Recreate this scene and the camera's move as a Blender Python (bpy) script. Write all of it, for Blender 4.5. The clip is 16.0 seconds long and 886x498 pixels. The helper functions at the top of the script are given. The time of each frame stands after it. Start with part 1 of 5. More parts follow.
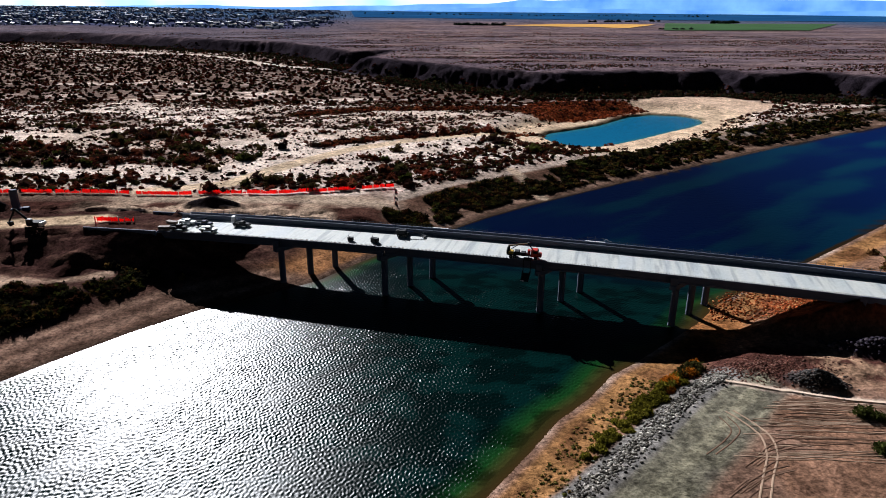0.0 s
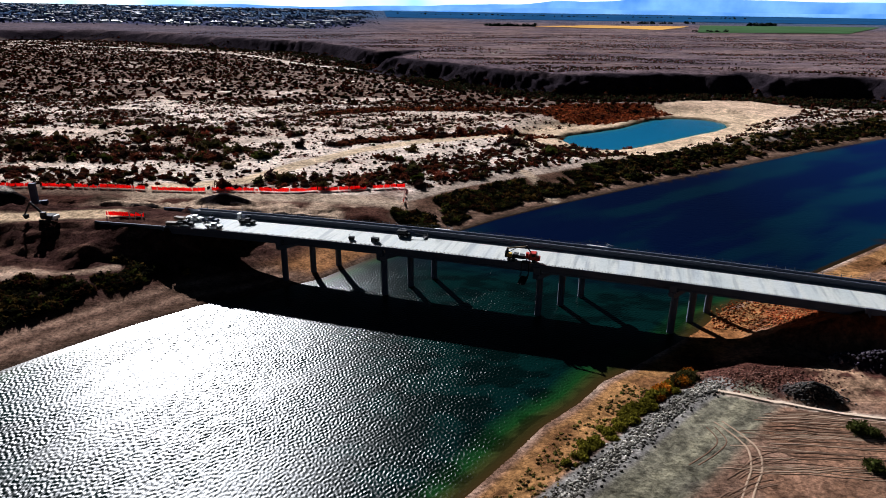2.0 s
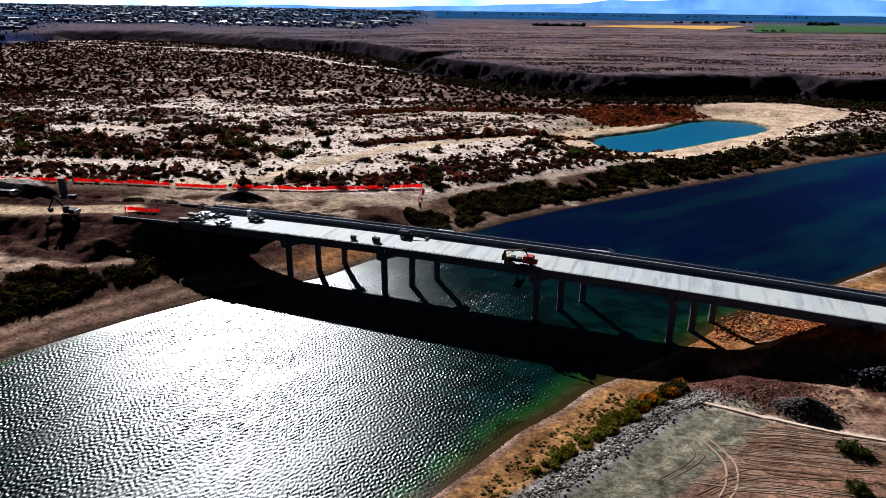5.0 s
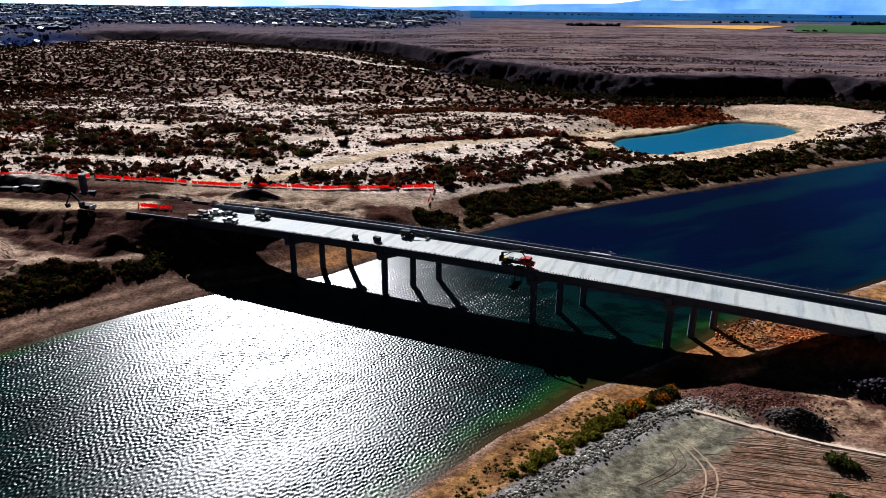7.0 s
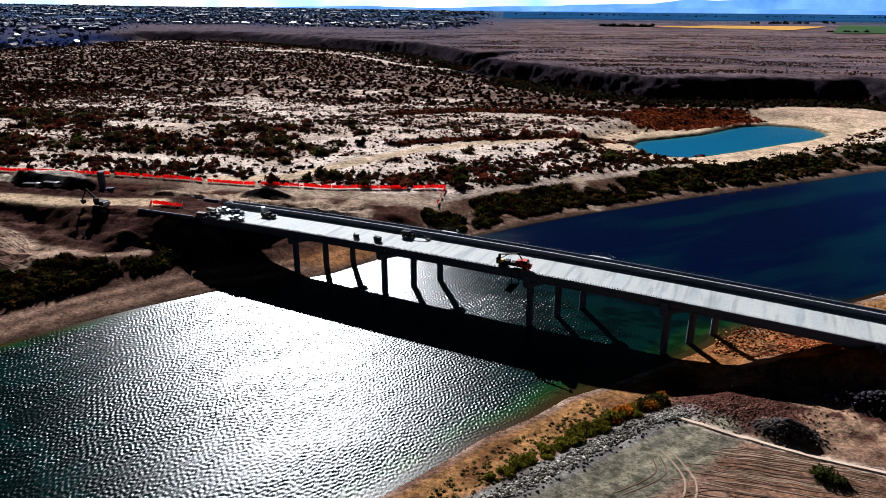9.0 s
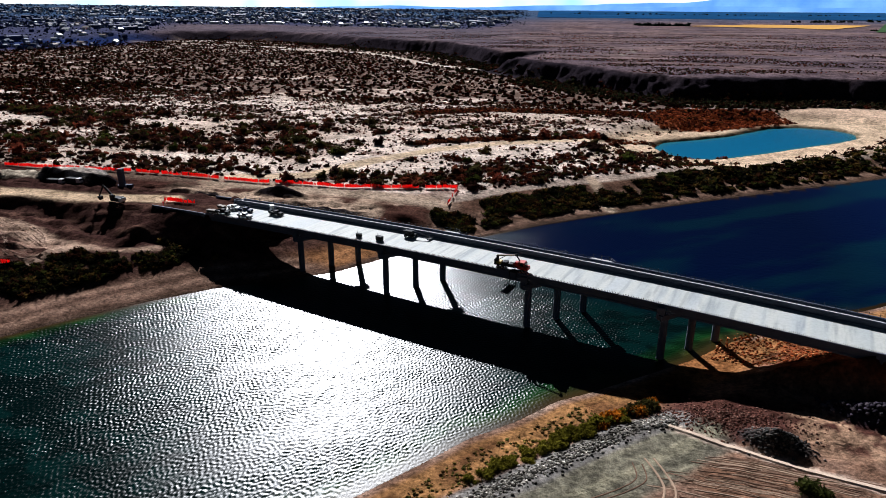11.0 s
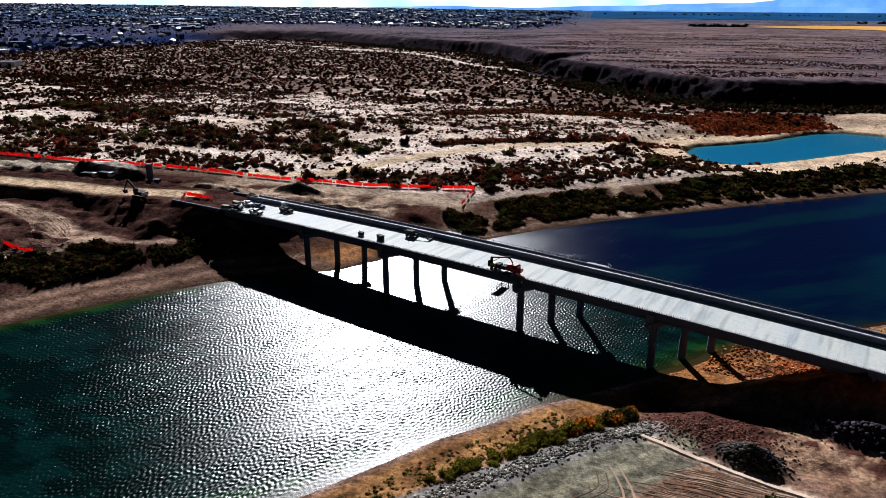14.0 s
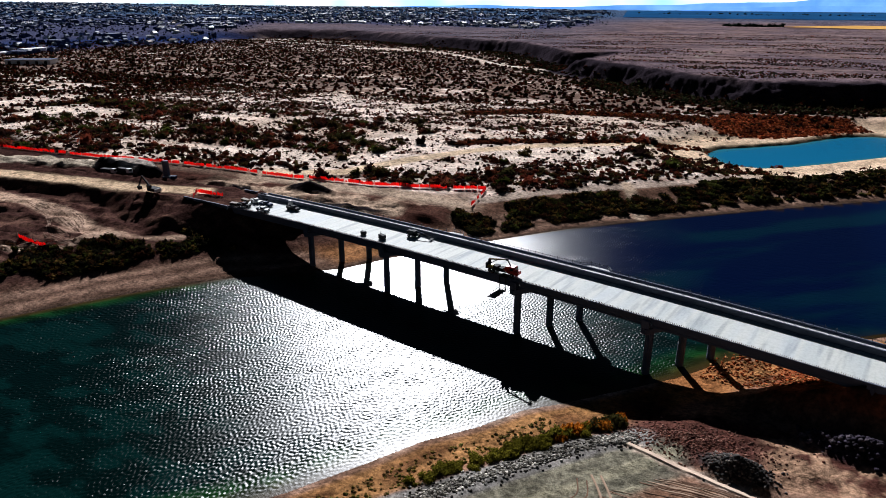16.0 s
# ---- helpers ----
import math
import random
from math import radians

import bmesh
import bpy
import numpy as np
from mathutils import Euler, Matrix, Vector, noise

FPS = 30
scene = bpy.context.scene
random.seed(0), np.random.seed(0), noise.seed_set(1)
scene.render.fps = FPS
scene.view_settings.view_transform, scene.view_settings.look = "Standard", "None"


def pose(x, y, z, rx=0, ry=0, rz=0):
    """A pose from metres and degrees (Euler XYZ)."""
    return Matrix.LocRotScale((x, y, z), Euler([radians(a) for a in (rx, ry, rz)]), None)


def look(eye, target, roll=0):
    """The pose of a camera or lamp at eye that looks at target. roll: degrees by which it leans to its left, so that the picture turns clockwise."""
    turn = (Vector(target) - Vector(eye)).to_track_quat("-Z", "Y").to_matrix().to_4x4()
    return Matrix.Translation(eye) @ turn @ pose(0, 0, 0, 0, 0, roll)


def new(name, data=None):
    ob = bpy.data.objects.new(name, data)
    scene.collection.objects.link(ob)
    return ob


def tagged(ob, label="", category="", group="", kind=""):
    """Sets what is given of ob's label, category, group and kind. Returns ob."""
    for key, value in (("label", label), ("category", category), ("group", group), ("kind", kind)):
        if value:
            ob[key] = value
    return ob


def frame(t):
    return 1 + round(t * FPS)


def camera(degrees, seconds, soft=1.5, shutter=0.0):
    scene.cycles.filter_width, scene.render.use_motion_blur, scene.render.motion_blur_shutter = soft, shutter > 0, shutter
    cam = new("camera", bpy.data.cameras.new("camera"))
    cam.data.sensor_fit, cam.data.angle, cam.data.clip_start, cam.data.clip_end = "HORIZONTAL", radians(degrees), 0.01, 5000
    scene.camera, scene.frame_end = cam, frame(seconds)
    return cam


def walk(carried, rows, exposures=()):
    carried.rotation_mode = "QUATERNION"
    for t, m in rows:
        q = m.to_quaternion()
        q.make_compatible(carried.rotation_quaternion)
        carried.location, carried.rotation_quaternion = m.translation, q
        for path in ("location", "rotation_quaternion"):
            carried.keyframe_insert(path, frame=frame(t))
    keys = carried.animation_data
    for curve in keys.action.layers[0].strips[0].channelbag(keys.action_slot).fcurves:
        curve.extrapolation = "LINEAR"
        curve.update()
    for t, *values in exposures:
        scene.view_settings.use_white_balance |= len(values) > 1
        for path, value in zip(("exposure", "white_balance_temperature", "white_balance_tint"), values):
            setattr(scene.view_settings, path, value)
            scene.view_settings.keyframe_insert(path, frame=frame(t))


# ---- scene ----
cam = camera(67.0, 16.0, soft=0.9)
PATH = [
    (0, (1.188, -1.231, 85.849), (1.217, 0.644, 85.155), 0.4),
    (1, (5.652, -1.233, 85.984), (5.639, 0.643, 85.289), 0.7),
    (2, (10.154, -0.997, 86.139), (10.096, 0.878, 85.445), 0.7),
    (3, (14.834, -0.562, 86.26), (14.731, 1.31, 85.566), 0.7),
    (4, (19.746, 0.03, 86.361), (19.594, 1.9, 85.666), 0.6),
    (6.5, (32.447, 1.528, 86.678), (32.173, 3.383, 85.982), 0.3),
    (7, (34.97, 1.923, 86.708), (34.671, 3.774, 86.012), 0.3),
    (8, (39.919, 2.872, 86.736), (39.572, 4.715, 86.04), 0.3),
    (9, (44.638, 3.987, 86.808), (44.246, 5.821, 86.113), 0.2),
    (11.5, (56.625, 7.002, 87.069), (56.115, 8.806, 86.372), 0.1),
    (12, (59.189, 7.598, 87.111), (58.656, 9.395, 86.414), 0.2),
    (13, (64.366, 8.908, 87.24), (63.785, 10.69, 86.543), 0.0),
    (14, (69.174, 10.49, 87.328), (68.547, 12.257, 86.632), 0.0),
    (15, (73.414, 12.355, 87.378), (72.744, 14.106, 86.68), -0.1),
    (16, (77.178, 14.521, 87.431), (76.469, 16.256, 86.733), 0.0),
]
walk(cam, [(t, look(eye, target, roll)) for t, eye, target, roll in PATH], exposures=[(0, 1.0, 6250, 12), (16, 1.0, 6250, 12)])

# ---- world, sun, exposure ----
SUN_EL, SUN_AZ = 27.6, -25.8          # degrees above the horizon, degrees from +Y towards +X
world = bpy.data.worlds.new("sky_world")
scene.world = world
world.use_nodes = True
wn = world.node_tree
wn.nodes.clear()
w_out = wn.nodes.new("ShaderNodeOutputWorld")
w_bg = wn.nodes.new("ShaderNodeBackground")
w_sky = wn.nodes.new("ShaderNodeTexSky")
w_sky.sky_type = "NISHITA"
w_sky.sun_disc = False
w_sky.sun_elevation = radians(SUN_EL)
w_sky.sun_rotation = radians(SUN_AZ % 360)
w_sky.air_density, w_sky.dust_density, w_sky.ozone_density = 1.0, 0.0, 3.0
w_bg.inputs["Strength"].default_value = 0.0035
wn.links.new(w_sky.outputs[0], w_bg.inputs[0])
wn.links.new(w_bg.outputs[0], w_out.inputs[0])
sun_data = bpy.data.lights.new("sun", "SUN")
sun_data.energy, sun_data.angle, sun_data.color = 5.0, radians(0.55), (0.97, 0.98, 1.0)
sun = new("sun", sun_data)
sun_from = Vector((math.sin(radians(SUN_AZ)) * math.cos(radians(SUN_EL)), math.cos(radians(SUN_AZ)) * math.cos(radians(SUN_EL)), math.sin(radians(SUN_EL))))
sun.matrix_world = look(sun_from * 900, (0, 0, 0))

# ---- plan ----
# the bridge has its own axes: s along it, w across it away from the flight path
AXIS = radians(-14.4)
BX, BY = -14.07, 188.96
UX, UY = math.cos(AXIS), math.sin(AXIS)
SKEW = 0.63
BENTS = (-35.0, -0.6, 47.4, 84.6)
S_LEFT, S_RIGHT = -78.0, 131.0
W_BARRIER, W_OUT = 14.0, 19.4


def to_world(s, w):
    return BX + s * UX - w * UY, BY + s * UY + w * UX


def to_local(x, y):
    dx, dy = x - BX, y - BY
    return dx * UX + dy * UY, -dx * UY + dy * UX


def z_deck(s):
    return 16.1 - 1.5 * ((s - 25.0) / 100.0) ** 2


SHORE_L = [(-330, -300), (-190, 5), (-146, 78), (-110, 128), (-96, 147), (-82, 164), (-67.7, 178.4), (-50, 190), (-36, 201), (-24, 218), (-12, 231),
           (4, 249), (25, 271), (47, 290), (93, 325), (140, 359), (235, 428), (344, 500), (720, 740), (1800, 1400)]
SHORE_R = [(-230, -300), (-70, 0), (-12, 72), (11, 98.4), (21.2, 112), (28.5, 122.5), (37.5, 131.5), (45, 141.5), (52, 147), (64, 158), (76, 169), (88, 183),
           (108, 199), (133, 217), (160, 238), (191, 262.5), (300, 345), (440, 440), (830, 680), (1900, 1290)]
BLUFF = [(-4600, 100), (-2200, 250), (-1400, 420), (-1080, 600), (-1060, 900), (-960, 1110), (-885, 1320), (-745, 1370), (-620, 1330), (-480, 1245), (-350, 1150), (-245, 1110), (-170, 1010), (-112, 905),
         (-58, 938), (-85, 825), (-43, 775), (17, 706), (60, 668), (100, 637), (152, 645), (210, 660), (256, 652), (284, 692), (294, 642), (334, 634), (382, 650), (402, 612), (800, 690), (1500, 820), (4600, 1500)]
TOWN_EDGE = [(-4600, 60), (-1300, 400), (-900, 590), (-950, 890), (-880, 1130), (-980, 1320), (-1130, 1600), (-895, 1690), (-690, 1650), (-540, 1620), (-430, 1600), (-330, 1600), (-290, 1800), (-275, 2000),
             (-360, 2300), (-350, 2850), (-700, 4700)]
POND = [(73, 440), (81, 456), (106, 475), (123, 488), (137, 506), (155, 528), (176, 538), (196, 534), (207, 519), (203, 501), (184, 479), (162, 459), (138, 437), (120, 421), (103, 410), (91, 410),
        (81, 420), (73, 440)]
REEDS = [(60, 520), (88, 560), (127, 572), (164, 574), (175, 548), (140, 517), (105, 494), (80, 490), (60, 520)]
SAND_FLAT = [(150, 560), (200, 602), (262, 606), (290, 560), (262, 522), (222, 505), (196, 545), (150, 560)]
FOOT_SAND = [(-780, 1190), (-600, 1150), (-430, 1075), (-352, 1050), (-280, 980), (-205, 880), (-135, 838), (-80, 770), (-30, 765)]
DARK_STRIPS = (([(-97, 493), (-54, 518), (0, 526), (50, 531), (78, 520)], 11.0), ([(-62, 384), (-40, 401), (-8, 414), (40, 435), (88, 449)], 6.5))
SAND_ROAD = [(-125, 284), (-93, 297), (-75, 330), (-51, 367), (-21, 395), (35, 424), (62, 436)]
BANK_ROAD = [(-16, 280), (10, 306), (56, 340), (113, 386), (202, 436), (300, 508), (380, 556)]
RAMP = [(41, 334), (47, 315), (52, 298)]
FENCE = [(-330, 272), (-260, 274), (-212, 275.5), (-172, 278), (-112, 278), (-85, 280), (-64, 281.5), (-48, 286), (-31, 292), (-16.7, 296.5), (-15.5, 273)]
FENCE_GATE = [(-101.5, 0.4), (-107.5, 6.5), (-93.5, 9.0)]
UP_ROAD = [(-420, 214), (-241, 220), (-207, 222.5), (-179, 223.5), (-153, 222), (-130, 225), (-117, 225)]
LOW_ROAD = [(-420, 206), (-300, 207), (-217, 203), (-193, 201), (-177, 199), (-156, 192.5), (-141, 186), (-129, 185), (-115, 187), (-101, 193)]
LOW_SPUR = [(-230, 122), (-190, 140), (-153, 157.5), (-141, 161), (-133, 165.5), (-131, 173), (-130, 183)]
PALE_BERM = [(-400, 196), (-340, 218), (-280, 243), (-247, 254), (-214, 256.5)]
GRAVEL_ROAD = [(-20, 36), (16, 72), (42, 97), (58, 113), (73.5, 130)]
STONE_BAND = [(-30, 47), (5, 79.5), (27, 95.5), (43, 111), (63, 132), (70, 136.5)]
WHITE_TRACK = [(69, 132.8), (78.2, 129), (88, 125.5), (104, 122), (125, 119)]


def near_line(px, py, line):
    """distance to a line, and the side: plus on its left"""
    best = np.full(px.shape, 1e12)
    square = np.zeros(px.shape)
    side = np.zeros(px.shape)
    for (x0, y0), (x1, y1) in zip(line, line[1:]):
        dx, dy = x1 - x0, y1 - y0
        ln = dx * dx + dy * dy
        k = np.clip(((px - x0) * dx + (py - y0) * dy) / ln, 0, 1)
        qx, qy = px - x0 - k * dx, py - y0 - k * dy
        d = qx * qx + qy * qy
        c = dx * (py - y0) - dy * (px - x0)
        # at a shared corner the piece seen more squarely tells the side
        q = c * c / ln
        m = (d < best * (1 - 1e-7)) | ((d < best * (1 + 1e-7)) & (q > square))
        best = np.where(m, d, best)
        square = np.where(m, q, square)
        side = np.where(m, np.sign(c), side)
    return np.sqrt(best), side


def hashed(ix, iy, seed):
    v = np.sin(ix * 127.1 + iy * 311.7 + seed * 74.7) * 43758.5453
    return v - np.floor(v)


def vnoise(x, y, seed=0):
    ix, iy = np.floor(x), np.floor(y)
    fx, fy = x - ix, y - iy
    fx, fy = fx * fx * (3 - 2 * fx), fy * fy * (3 - 2 * fy)
    a, b = hashed(ix, iy, seed), hashed(ix + 1, iy, seed)
    c, d = hashed(ix, iy + 1, seed), hashed(ix + 1, iy + 1, seed)
    return (a * (1 - fx) + b * fx) * (1 - fy) + (c * (1 - fx) + d * fx) * fy


def fbm(x, y, seed=0, octaves=4):
    v, amp, tot = 0.0, 1.0, 0.0
    for o in range(octaves):
        v = v + amp * vnoise(x * 2 ** o, y * 2 ** o, seed + o * 3)
        tot += amp
        amp *= 0.5
    return v / tot


def step(a, b, v):
    k = np.clip((v - a) / (b - a), 0, 1)
    return k * k * (3 - 2 * k)


def pond_value(x, y):
    """below 1 inside the pond, rising by 1 in 32 m outwards"""
    d, side = near_line(x, y, POND)
    return 1 + d * side / 32 + 0.05 * (fbm(x / 6, y / 6, 15) - 0.5)


def inside(x, y, loop):
    """metres inside a clockwise loop, below nought outside"""
    d, side = near_line(x, y, loop)
    return -d * side


def heaps(x, y, places):
    h = np.zeros(x.shape)
    for cx, cy, a, b, turn, top in places:
        c, s = math.cos(radians(turn)), math.sin(radians(turn))
        dx, dy = x - cx, y - cy
        r = np.sqrt(((dx * c + dy * s) / a) ** 2 + ((-dx * s + dy * c) / b) ** 2)
        h = np.maximum(h, top * np.clip(1.05 - r, 0, 1))
    return h


def height(x, y, rough=True):
    d, side = near_line(x, y, SHORE_L)
    dl = d * side
    d, side = near_line(x, y, SHORE_R)
    dr = -d * side
    wob = (fbm(x / 9, y / 9, 5) - 0.5) * 3.0
    left = np.interp(dl + wob * step(4, 12, dl), [-30, -8, 0, 6, 15, 28, 48, 110, 400], [-3.0, -1.2, 0, 0.7, 1.6, 4.6, 6.0, 7.2, 8.0])
    right = np.interp(dr + wob * step(3, 8, dr) * 0.5, [-40, -14, -6, 0, 8, 14, 20, 28, 80, 400], [-3.0, -1.6, -0.5, 0, 0.6, 1.5, 3.5, 3.8, 4.6, 6.0])
    h = np.where(dl > dr, left, right)
    s, w = to_local(x, y)
    # approach fills
    top = np.interp(s, [-420, -228, -142, -106, S_LEFT], [10.0, 11.0, 12.0, 13.2, z_deck(S_LEFT) - 0.6])
    shift = np.interp(s, [-420, -228, -193, -165, -142, -106], [-72, -31, -20, -11.5, -7, 0])
    out = np.hypot(np.maximum(0, s - (S_LEFT + SKEW * (w - 2))) / 1.5, np.maximum(0, np.maximum((-0.2 + shift - w) * np.interp(s, [-150, -125, -98, -82], [0.85, 0.5, 0.42, 1.0]), (w - shift - 19) * 0.8)) / 1.3)
    fill = top - out
    h = np.where(s < 30, np.maximum(h, fill), h)
    out = np.hypot(np.maximum(0, S_RIGHT + SKEW * w - s) / 2.1, np.hypot(np.maximum(0, -0.4 - w) / 0.5, np.maximum(0, w - 19.5) / 1.7))
    h = np.where(s > 60, np.maximum(h, z_deck(np.minimum(s, 170)) - 0.7 - out), h)
    # spoil heaps and stockpiles
    h = h + heaps(x, y, [(-88.5, 262, 12, 6.5, 0, 4.6), (-250, 262, 7, 5, 0, 3.0), (-126, 250, 14, 4, 10, 2.6), (-60, 246, 22, 4, 8, 2.0), (-115, 247, 9, 3.2, -12, 2.4),
                         (-104, 240, 9, 3.4, -20, 2.4), (-82, 250, 12, 2.6, 6, 1.6), (-140, 262, 12, 3.2, 4, 2.0), (113, 145, 14, 5.2, -14, 3.6), (106, 147, 6, 3.4, 20, 2.6), (89, 131, 8.0, 4.5, -18, 3.4), (-28, 253, 14, 4, -5, 1.4)])
    h = h + np.minimum(4.8, heaps(x, y, [(-191, 258.5, 23, 5.2, -3, 15.0)]))
    berm, _ = near_line(x, y, PALE_BERM)
    h = h + 1.6 * step(7.5, 4.5, berm)
    h = h + (dr > 22) * 0.9 * step(0.35, 0.8, fbm(x / 6, y / 6, 9)) * step(70, 76, x) * step(146, 140, y) * step(124, 131, y)
    # churned ground of the works yard
    churn = step(268, 258, y) * step(-24, -34, x) * step(30, 40, dl) * np.where(w < 20, 1.0 * (fill < h - 0.4), 1.0)
    up, _ = near_line(x, y, UP_ROAD)
    low, _ = near_line(x, y, LOW_ROAD)
    rut = churn * step(5, 9, up) * step(4, 8, low)
    h = h + rut * (5.5 * np.abs(fbm(x / 10, y / 4.2, 49, 3) - 0.5) - 0.4)
    works = step(-96, -108, x) * step(-330, -300, x) * step(266, 256, y) * step(26, 34, dl) * step(5, 9, up) * step(4, 8, low)
    h = h + works * (1 - churn) * (4.5 * np.abs(fbm(x / 8, y / 5, 50, 3) - 0.5) - 0.5)
    h = h + churn * (2.3 * np.abs(fbm(x / 11, y / 5, 47) - 0.5) * 2 - 0.25 + (fbm(x / 4.5, y / 3, 48, 3) - 0.5) * 0.8)
    # pond
    p = pond_value(x, y)
    apron = step(2.4, 1.5, p)
    h = h * (1 - apron) + 2.6 * apron
    h = np.where(p < 1.18, np.minimum(h, -0.6 + 18.0 * (p - 0.93)), h)
    # mesa
    d, side = near_line(x, y, BLUFF)
    db = d * side + (fbm(x / 45, y / 45, 21) - 0.5) * 26 + (fbm(x / 11, y / 11, 22) - 0.5) * 16
    az = np.degrees(np.arctan2(x - 40, np.maximum(y, 1.0)))
    rise = np.interp(az, [-75, -56, -33, -12, 5], [56, 46, 20, 3, 0]) * np.clip((np.hypot(x, y) - 1500) / 2500, 0, 1.2)
    mesa = 24.5 + rise + 2.5 * (fbm(x / 120, y / 120, 31) - 0.5)
    wide = 150 * np.clip((-900 - x) / 130, 0, 1)
    k = step(-20 - wide, 9 + wide, db)
    h = h * (1 - k) + mesa * k - 2.5 * np.exp(-((db - 14) / 10) ** 2) * fbm(x / 14, y / 14, 23)
    if rough:
        land = np.clip((h - 0.2) / 1.5, 0, 1)
        h = h + land * ((fbm(x / 3.1, y / 3.1, 41, 3) - 0.5) * 0.5 + (fbm(x / 28, y / 28, 42, 3) - 0.5) * 1.1)
        road, _ = near_line(x, y, GRAVEL_ROAD)
        h = np.where((road < 7) & (y > 60), h * 0.3 + 3.75 * 0.7, h)
    return h


def cover(x, y):
    """how thick the scrub stands on the plain: belts along the river, clumps and single plants"""
    d = 0.40 * fbm(x / 75, y / 28, 91) + 0.34 * fbm(x / 19, y / 10, 94) + 0.26 * fbm(x / 6, y / 5, 92)
    d = d + 0.145 * step(490, 600, y) + 0.04 * step(-180, -320, x) - 0.05 * step(900, 1050, y)
    for strip, wide in DARK_STRIPS:
        ds, _ = near_line(x, y, strip)
        d = d + 0.25 * step(wide * 1.2, wide * 0.5, ds)
    return d


# ---- materials ----
def material(name, rough=0.8, metal=0.0, spec=0.3):
    m = bpy.data.materials.new(name)
    m.use_nodes = True
    nt = m.node_tree
    b = nt.nodes["Principled BSDF"]
    b.inputs["Roughness"].default_value = rough
    b.inputs["Metallic"].default_value = metal
    b.inputs["Specular IOR Level"].default_value = spec
    return m, nt, b


def noise_node(nt, scale, detail=4.0, rough=0.55, vec=None):
    n = nt.nodes.new("ShaderNodeTexNoise")
    n.inputs["Scale"].default_value = scale
    n.inputs["Detail"].default_value = detail
    n.inputs["Roughness"].default_value = rough
    if vec is None:
        g = nt.nodes.new("ShaderNodeNewGeometry")
        vec = g.outputs["Position"]
    nt.links.new(vec, n.inputs["Vector"])
    return n


def ramp(nt, fac, stops):
    r = nt.nodes.new("ShaderNodeValToRGB")
    r.color_ramp.elements[0].position, r.color_ramp.elements[0].color = stops[0][0], (*stops[0][1], 1)
    r.color_ramp.elements[1].position, r.color_ramp.elements[1].color = stops[-1][0], (*stops[-1][1], 1)
    for p, c in stops[1:-1]:
        e = r.color_ramp.elements.new(p)
        e.color = (*c, 1)
    nt.links.new(fac, r.inputs[0])
    return r.outputs[0]


def mix(nt, kind, fac, a, b):
    m = nt.nodes.new("ShaderNodeMix")
    m.data_type, m.blend_type = "RGBA", kind
    for sock, v in ((m.inputs[0], fac), (m.inputs[6], a), (m.inputs[7], b)):
        if isinstance(v, (int, float)):
            sock.default_value = v
        elif isinstance(v, tuple):
            sock.default_value = (*v, 1)
        else:
            nt.links.new(v, sock)
    return m.outputs[2]


def bump(nt, b, height_out, strength, dist):
    n = nt.nodes.new("ShaderNodeBump")
    n.inputs["Strength"].default_value = strength
    n.inputs["Distance"].default_value = dist
    nt.links.new(height_out, n.inputs["Height"])
    nt.links.new(n.outputs[0], b.inputs["Normal"])
    return n


def painted(name, color, rough=0.5, metal=0.0, spread=0.15, scale=3.0, bump_by=0.0, spec=0.4):
    """a surface of one colour with dirt and wear at two scales"""
    m, nt, b = material(name, rough, metal, spec)
    lo = tuple(c * (1 - spread) for c in color)
    hi = tuple(min(1, c * (1 + spread)) for c in color)
    big = noise_node(nt, scale * 0.25, 3)
    small = noise_node(nt, scale * 6, 5)
    c1 = ramp(nt, big.outputs[0], [(0.3, lo), (0.7, hi)])
    c2 = ramp(nt, small.outputs[0], [(0.3, (0.82, 0.82, 0.82)), (0.7, (1, 1, 1))])
    nt.links.new(mix(nt, "MULTIPLY", 0.8, c1, c2), b.inputs["Base Color"])
    if bump_by:
        bump(nt, b, small.outputs[0], 0.6, bump_by)
    return m


def attribute_material(name, attr="tint", rough=0.95, fine=1.2, bump_by=0.15, contrast=0.6, spec=0.1, clods=0.0):
    m, nt, b = material(name, rough, 0, spec)
    a = nt.nodes.new("ShaderNodeAttribute")
    a.attribute_name = attr
    big = noise_node(nt, 0.09, 4)
    small = noise_node(nt, fine, 6, 0.65)
    c1 = ramp(nt, big.outputs[0], [(0.32, (0.58, 0.56, 0.54)), (0.68, (1.15, 1.12, 1.1))])
    c2 = ramp(nt, small.outputs[0], [(0.35, (1 - contrast,) * 3), (0.65, (1.1, 1.1, 1.1))])
    c = mix(nt, "MULTIPLY", 1.0, a.outputs["Color"], c1)
    c = mix(nt, "MULTIPLY", 1.0, c, c2)
    if clods:
        mid = noise_node(nt, 0.42, 5, 0.6)
        c3 = ramp(nt, mid.outputs[0], [(0.36, (1 - clods,) * 3), (0.50, (1, 1, 1)), (0.66, (1.3, 1.28, 1.25))])
        c = mix(nt, "MULTIPLY", 1.0, c, c3)
    nt.links.new(c, b.inputs["Base Color"])
    if bump_by:
        bump(nt, b, small.outputs[0], 0.8, bump_by)
    return m


M_GROUND = attribute_material("earth", bump_by=0.45, spec=0.0, clods=0.45)
M_SCRUB = attribute_material("scrub_leaves", rough=0.9, fine=2.5, bump_by=0, contrast=0.3, spec=0.0)
M_TOWN = attribute_material("town_walls", rough=0.8, fine=0.2, bump_by=0, contrast=0.1)


